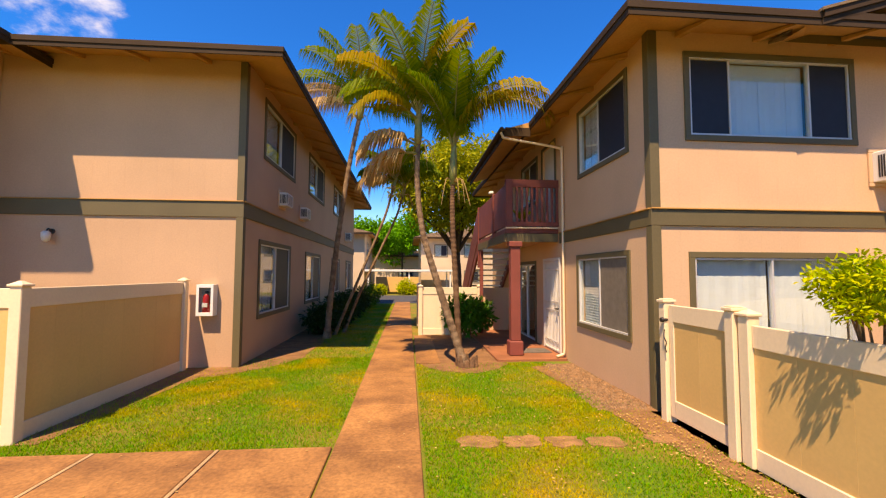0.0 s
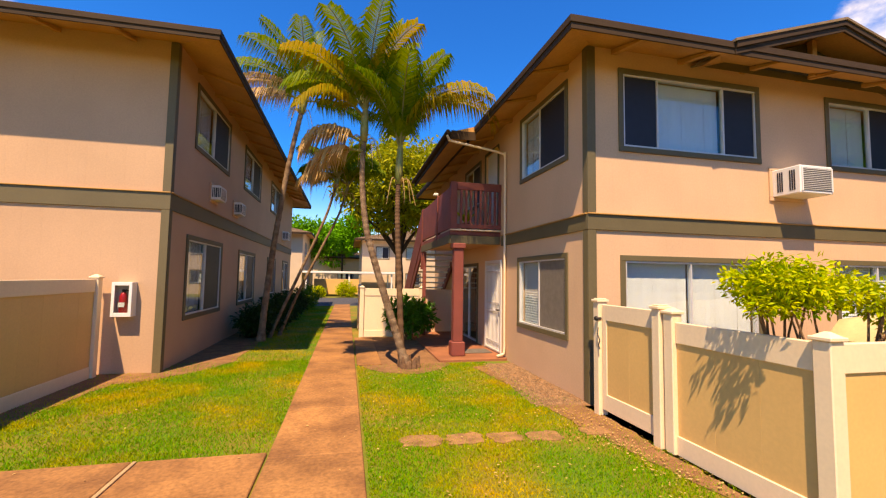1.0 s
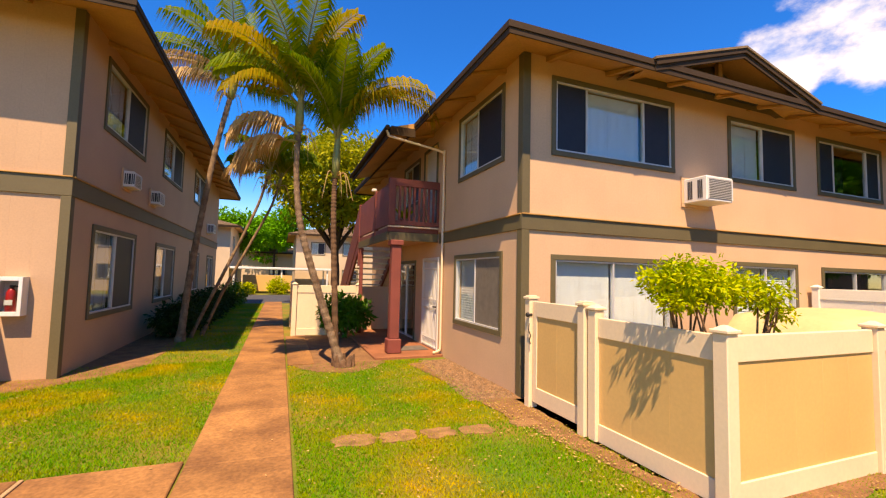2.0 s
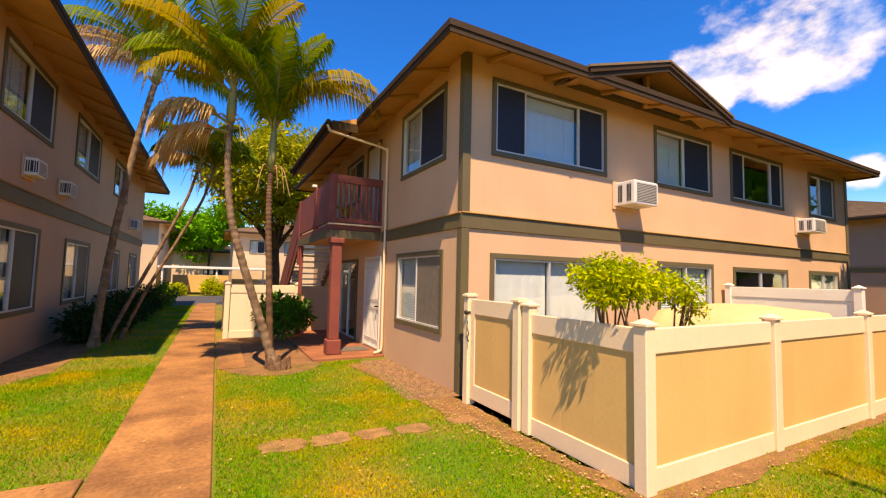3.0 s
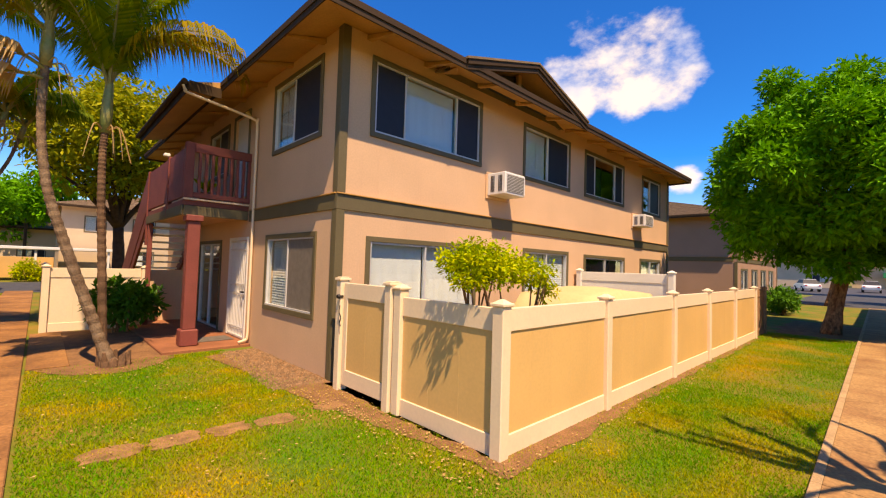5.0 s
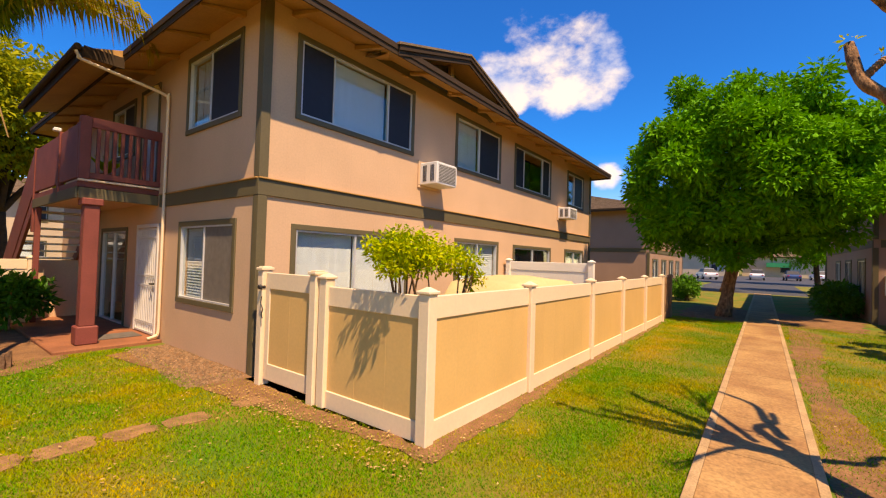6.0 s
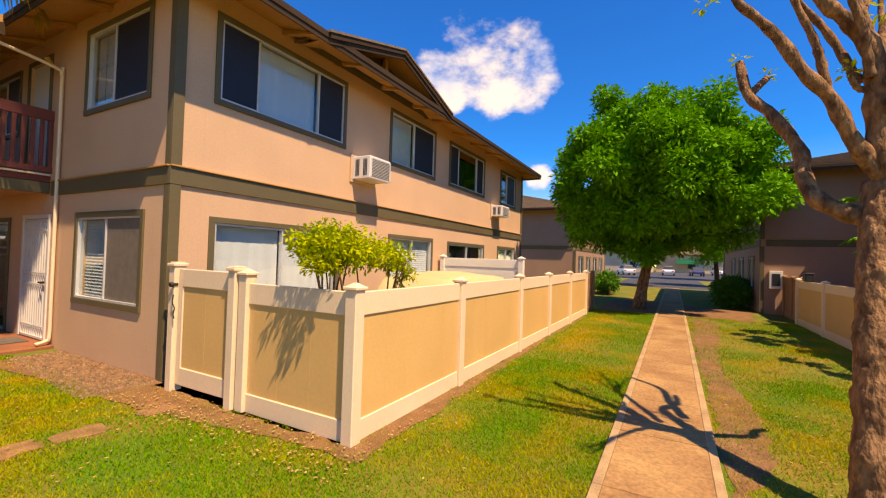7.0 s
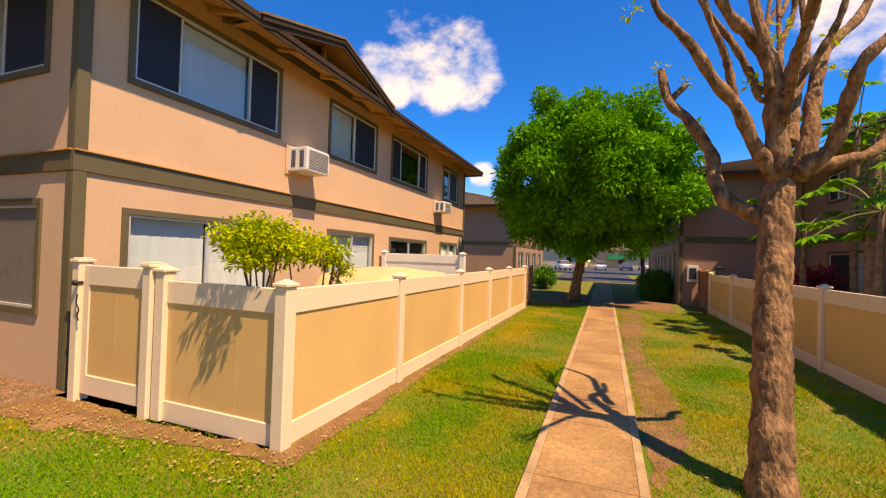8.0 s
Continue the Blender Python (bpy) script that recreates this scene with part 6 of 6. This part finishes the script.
cp = thing("carport", (-0.5, 39, 0), "flat-roofed white carport across the road", "carport")
part("roof_slab", boxes((-3.5, 37.5, 2.02, 4.4, 41.5, 2.2), ch=0.02), M["white"], cp)
for xx in (-3.2, 0.4, 4.1):
    for yy in (37.7, 41.2):
        part("post", boxes((xx - 0.06, yy - 0.06, -0.01, xx + 0.06, yy + 0.06, 2.02)), M["white"], cp)
wl = thing("yard_wall", (-0.3, 44, 0), "low yellow wall behind the carport", "wall")
part("wall_body", boxes((-3.0, 43.9, -0.02, 1.4, 44.1, 1.5), ch=0.01), M["tan"], wl)
shrub("hedge_bush", "sunlit green bush across the road", "hedge", (0.2, 37.0, 0.6), (0.9, 0.6, 0.7), 50, 40, 0.25, 0.18, M["bush"], 90, 4, "hedge bushes")
shrub("hedge_bush", "sunlit green bush across the road", "hedge", (-2.3, 36.8, 0.4), (0.8, 0.5, 0.4), 40, 40, 0.25, 0.18, M["bush"], 91, 4, "hedge bushes")
pole = thing("utility_pole", (-0.5, 58, 0), "thin wooden utility pole", "pole")
bm = bmesh.new()
tube(bm, [(-0.5, 58, -0.02), (-0.5, 58, 9)], [0.14, 0.1], 10)
part("shaft", bm, M["darkbark"], pole)
part("crossarm", boxes((-1.3, 57.95, 8.2, 0.3, 58.05, 8.35)), M["darkbark"], pole)

# electric box on the far end wall
eb = thing("meter_box", (20.1, -3.35, 1.0), "white framed meter box on the end wall", "meter box")
part("frame", boxes((20.06, -3.65, 0.95, 20.19, -3.25, 1.6), ch=0.01), M["white"], eb)
part("dark_window", boxes((20.045, -3.57, 1.05, 20.055, -3.33, 1.5)), M["black"], eb)


def car(label, x, y, yaw, paint):
    """A small parked car: body, glasshouse, wheels with rims, lights."""
    e = thing("parked_car", (0, 0, 0), label, "car", "parked cars")
    prof = [(-2.1, 0.35), (-2.15, 0.7), (-1.9, 0.92), (-1.15, 0.98), (1.0, 0.98), (1.95, 0.82), (2.1, 0.6), (2.1, 0.35)]
    bm = bmesh.new()
    a, b = [bm.verts.new((px, -0.85, pz)) for px, pz in prof], [bm.verts.new((px, 0.85, pz)) for px, pz in prof]
    bm.faces.new(a)
    bm.faces.new(list(reversed(b)))
    for k in range(len(prof)):
        bm.faces.new((a[k], b[k], b[(k + 1) % len(prof)], a[(k + 1) % len(prof)]))
    bmesh.ops.recalc_face_normals(bm, faces=bm.faces)
    bmesh.ops.bevel(bm, geom=list(bm.edges), offset=0.05, segments=2, affect="EDGES")
    part("body", bm, M[paint], e)
    bm = bmesh.new()
    lo = [(-1.5, 0.8), (1.05, 0.8), (1.05, -0.8), (-1.5, -0.8)]
    hi = [(-1.05, 0.62), (0.4, 0.62), (0.4, -0.62), (-1.05, -0.62)]
    l, h = [bm.verts.new((p, q, 0.97)) for p, q in lo], [bm.verts.new((p, q, 1.45)) for p, q in hi]
    bm.faces.new(h)
    for k in range(4):
        bm.faces.new((l[k], l[(k + 1) % 4], h[(k + 1) % 4], h[k]))
    bmesh.ops.recalc_face_normals(bm, faces=bm.faces)
    part("glasshouse", bm, M["screen"], e)
    part("roof_panel", boxes((-1.05, -0.6, 1.45, 0.4, 0.6, 1.49), ch=0.015), M[paint], e)
    for px in (-1.3, 1.3):
        for py in (-0.8, 0.8):
            bm = bmesh.new()
            tube(bm, [(px, py - 0.1, 0.32), (px, py + 0.1, 0.32)], [0.32, 0.32], 16)
            w = part("wheel", bm, M["tyre"], e)
            bm = bmesh.new()
            tube(bm, [(px, py - 0.11, 0.32), (px, py + 0.11, 0.32)], [0.19, 0.19], 12)
            part("rim", bm, M["alu"], w)
    for py in (-0.65, 0.65):
        part("headlight", boxes((2.06, py - 0.15, 0.62, 2.12, py + 0.15, 0.74), ch=0.01), M["white"], e)
        part("tail_light", boxes((-2.17, py - 0.12, 0.68, -2.12, py + 0.12, 0.82), ch=0.01), M["extred"], e)
    e.matrix_basis = pose(x, y, 0, 0, 0, yaw)
    return e


car("white parked car at the parking lot's edge", 70, 6.2, 20, "carwhite")
car("white parked car further along the lot", 78, 0.6, 0, "carwhite")
car("dark blue parked car in the lot", 82, -3.5, 5, "carblue")
car("white parked car near the shop", 92, -7.5, 15, "carwhite")

# ---- lawn blades, gravel, dry leaves ----
BARE = [[(-4.1, 8.05), (-3.2, 7.9), (-2.45, 8.6), (-2.0, 9.5), (-2.0, 11.9), (-2.2, 26), (-3.1, 26), (-3.1, 8.72), (-4.1, 8.72)],
        [(-4.07, 4.95), (-3.72, 4.95), (-3.55, 6.8), (-3.4, 8.1), (-4.2, 8.3), (-4.07, 8.0)],
        [(3.62, 5.7), (3.0, 6.0), (3.05, 5.1), (3.22, 4.0), (3.38, 3.0), (3.42, 2.1), (4.4, 2.1), (9, 2.22), (15.2, 2.25), (15.2, 2.4), (3.62, 2.4)],
        [(0.52, 8.7), (1.0, 8.05), (1.6, 7.9), (2.1, 8.2), (2.35, 8.6), (2.3, 9.5), (2.4, 12.6), (0.9, 12.9), (0.54, 12.7)],
        [(3.0, 8.4), (2.75, 8.3), (2.9, 7.4), (3.05, 6.3), (3.1, 5.55), (3.74, 5.5), (3.74, 8.6)],
        [(4.3, -0.58), (5.2, -0.95), (7.0, -1.05), (9.0, -0.85), (12, -1.05), (15.5, -1.4), (16.6, -0.75), (12, -0.58)]]


def inside(poly, x, y):
    c = np.zeros(len(x), bool)
    for (ax, ay), (bx, by) in zip(poly, poly[1:] + poly[:1]):
        hit = ((ay > y) != (by > y)) & (x < (bx - ax) * (y - ay) / (by - ay + 1e-12) + ax)
        c ^= hit
    return c


def wave(x, y):
    """Slow uneven field that opens thin spots in the lawn."""
    return np.sin(1.7 * x + 0.6 * np.sin(2.3 * y)) * np.sin(1.9 * y + 0.8 * np.sin(1.3 * x)) + 0.5 * np.sin(4.1 * x + 2.2 * y) * np.sin(3.3 * y - 1.1 * x)


def blades(rng, area, density, height):
    x0, y0, x1, y1 = area
    n = int((x1 - x0) * (y1 - y0) * density)
    x, y = x0 + (x1 - x0) * rng.random(n), y0 + (y1 - y0) * rng.random(n)
    jx, jy = x + rng.normal(size=n) * 0.07, y + rng.normal(size=n) * 0.07
    keep = np.ones(n, bool)
    for p in BARE:
        keep &= ~inside(p, jx, jy) | (rng.random(n) < (0.6 if p is BARE[-1] else 0.2))
    for a, b, c, d in ((0.86, 4.5, 1.32, 4.85), (1.36, 4.46, 1.8, 4.83), (1.85, 4.44, 2.24, 4.77), (2.29, 4.42, 2.72, 4.72), (3.0, 4.46, 3.38, 4.75)):
        keep &= ~((jx > a + 0.06) & (jx < c - 0.06) & (jy > b + 0.06) & (jy < d - 0.06)) | (rng.random(n) < 0.55)
    keep &= rng.random(n) < 0.84 + 0.38 * wave(x, y) - 0.3 * (y < -0.55)
    x, y = x[keep], y[keep]
    n = len(x)
    a = rng.random(n) * 6.283
    h = height * (0.55 + 0.8 * rng.random(n)) * (1 + 0.2 * wave(x * 0.7, y * 0.7))
    lean = h * (0.35 + 0.6 * rng.random(n))
    w = 0.0035 + 0.003 * rng.random(n)
    b = rng.random(n) * 6.283
    base = np.stack([x, y, np.full(n, -0.012)], 1)
    sd = np.stack([np.cos(a) * w, np.sin(a) * w, np.zeros(n)], 1)
    tip = base + np.stack([np.cos(b) * lean, np.sin(b) * lean, h], 1)
    return np.stack([base - sd, base + sd, tip], 1)


rng = np.random.default_rng(77)
tri = np.concatenate([
    blades(rng, (-4.0, 4.64, -0.5, 9.5), 5200, 0.03), blades(rng, (-2.2, 9.5, -0.5, 26), 1300, 0.035),
    blades(rng, (0.47, 0.37, 3.6, 6.0), 7000, 0.026), blades(rng, (0.47, 6.0, 3.2, 8.75), 4600, 0.03),
    blades(rng, (3.6, 0.37, 8.0, 2.35), 7000, 0.026), blades(rng, (8.0, 0.37, 17, 2.35), 2600, 0.032),
    blades(rng, (3.2, -3.5, 9.0, -0.56), 5200, 0.028), blades(rng, (9.0, -3.5, 17.5, -0.56), 2000, 0.032)]).reshape(-1, 3)
me = bpy.data.meshes.new("grass")
me.from_pydata(tri.tolist(), [], np.arange(len(tri)).reshape(-1, 3).tolist())
me.materials.append(M["blade"])
tagged(new("grass", me), "short sunlit lawn grass with yellow tips", "grass", kind="stuff")

r2 = random.Random(5)
verts, faces = [], []
for k in range(2600):
    x, y = r2.uniform(2.85, 3.72), r2.uniform(5.6, 8.55)
    if x < 3.05 + 0.25 * (8.0 - y) * -0.3:
        continue
    s = r2.uniform(0.012, 0.03)
    b = len(verts)
    for dx, dy, dz in ((1, 0, 0), (0, 1, 0), (-1, 0.1, 0), (0.1, -1, 0), (0.1, 0, 0.8)):
        verts.append((x + dx * s * r2.uniform(0.7, 1.2), y + dy * s * r2.uniform(0.7, 1.2), dz * s - 0.003))
    faces += [(b, b + 1, b + 4), (b + 1, b + 2, b + 4), (b + 2, b + 3, b + 4), (b + 3, b, b + 4)]
tagged(raw("gravel", verts, faces, M["gravel"]), "loose brown gravel along the wall", "gravel", kind="stuff")

cent = []
for k in range(1300):
    u = r2.random()
    if u < 0.3:
        cent.append((r2.uniform(3.0, 3.6), r2.uniform(2.0, 5.4), 0.012))
    elif u < 0.45:
        cent.append((r2.uniform(3.6, 14), r2.uniform(1.95, 2.2), 0.012))
    elif u < 0.7:
        cent.append((r2.uniform(0.6, 3.2), r2.uniform(3.0, 8.6), 0.03))
    elif u < 0.85:
        cent.append((r2.uniform(4.6, 12), r2.uniform(-3, -0.6), 0.028))
    else:
        cent.append((r2.uniform(-3.4, 6), r2.uniform(1.0, 8.0), 0.03))
v, f = leaf_cloud(np.random.default_rng(3), cent, 1, (0.01, 0.01, 0.002), 0.036, 0.0, 0.55)
v[:, 2] = 0.012 + (v[:, 2] - v[:, 2].min()) * 0.25
tagged(raw("fallen_leaves", v, f, M["litter"]), "scattered dry fallen leaves on lawn and soil", "fallen leaves", kind="stuff")
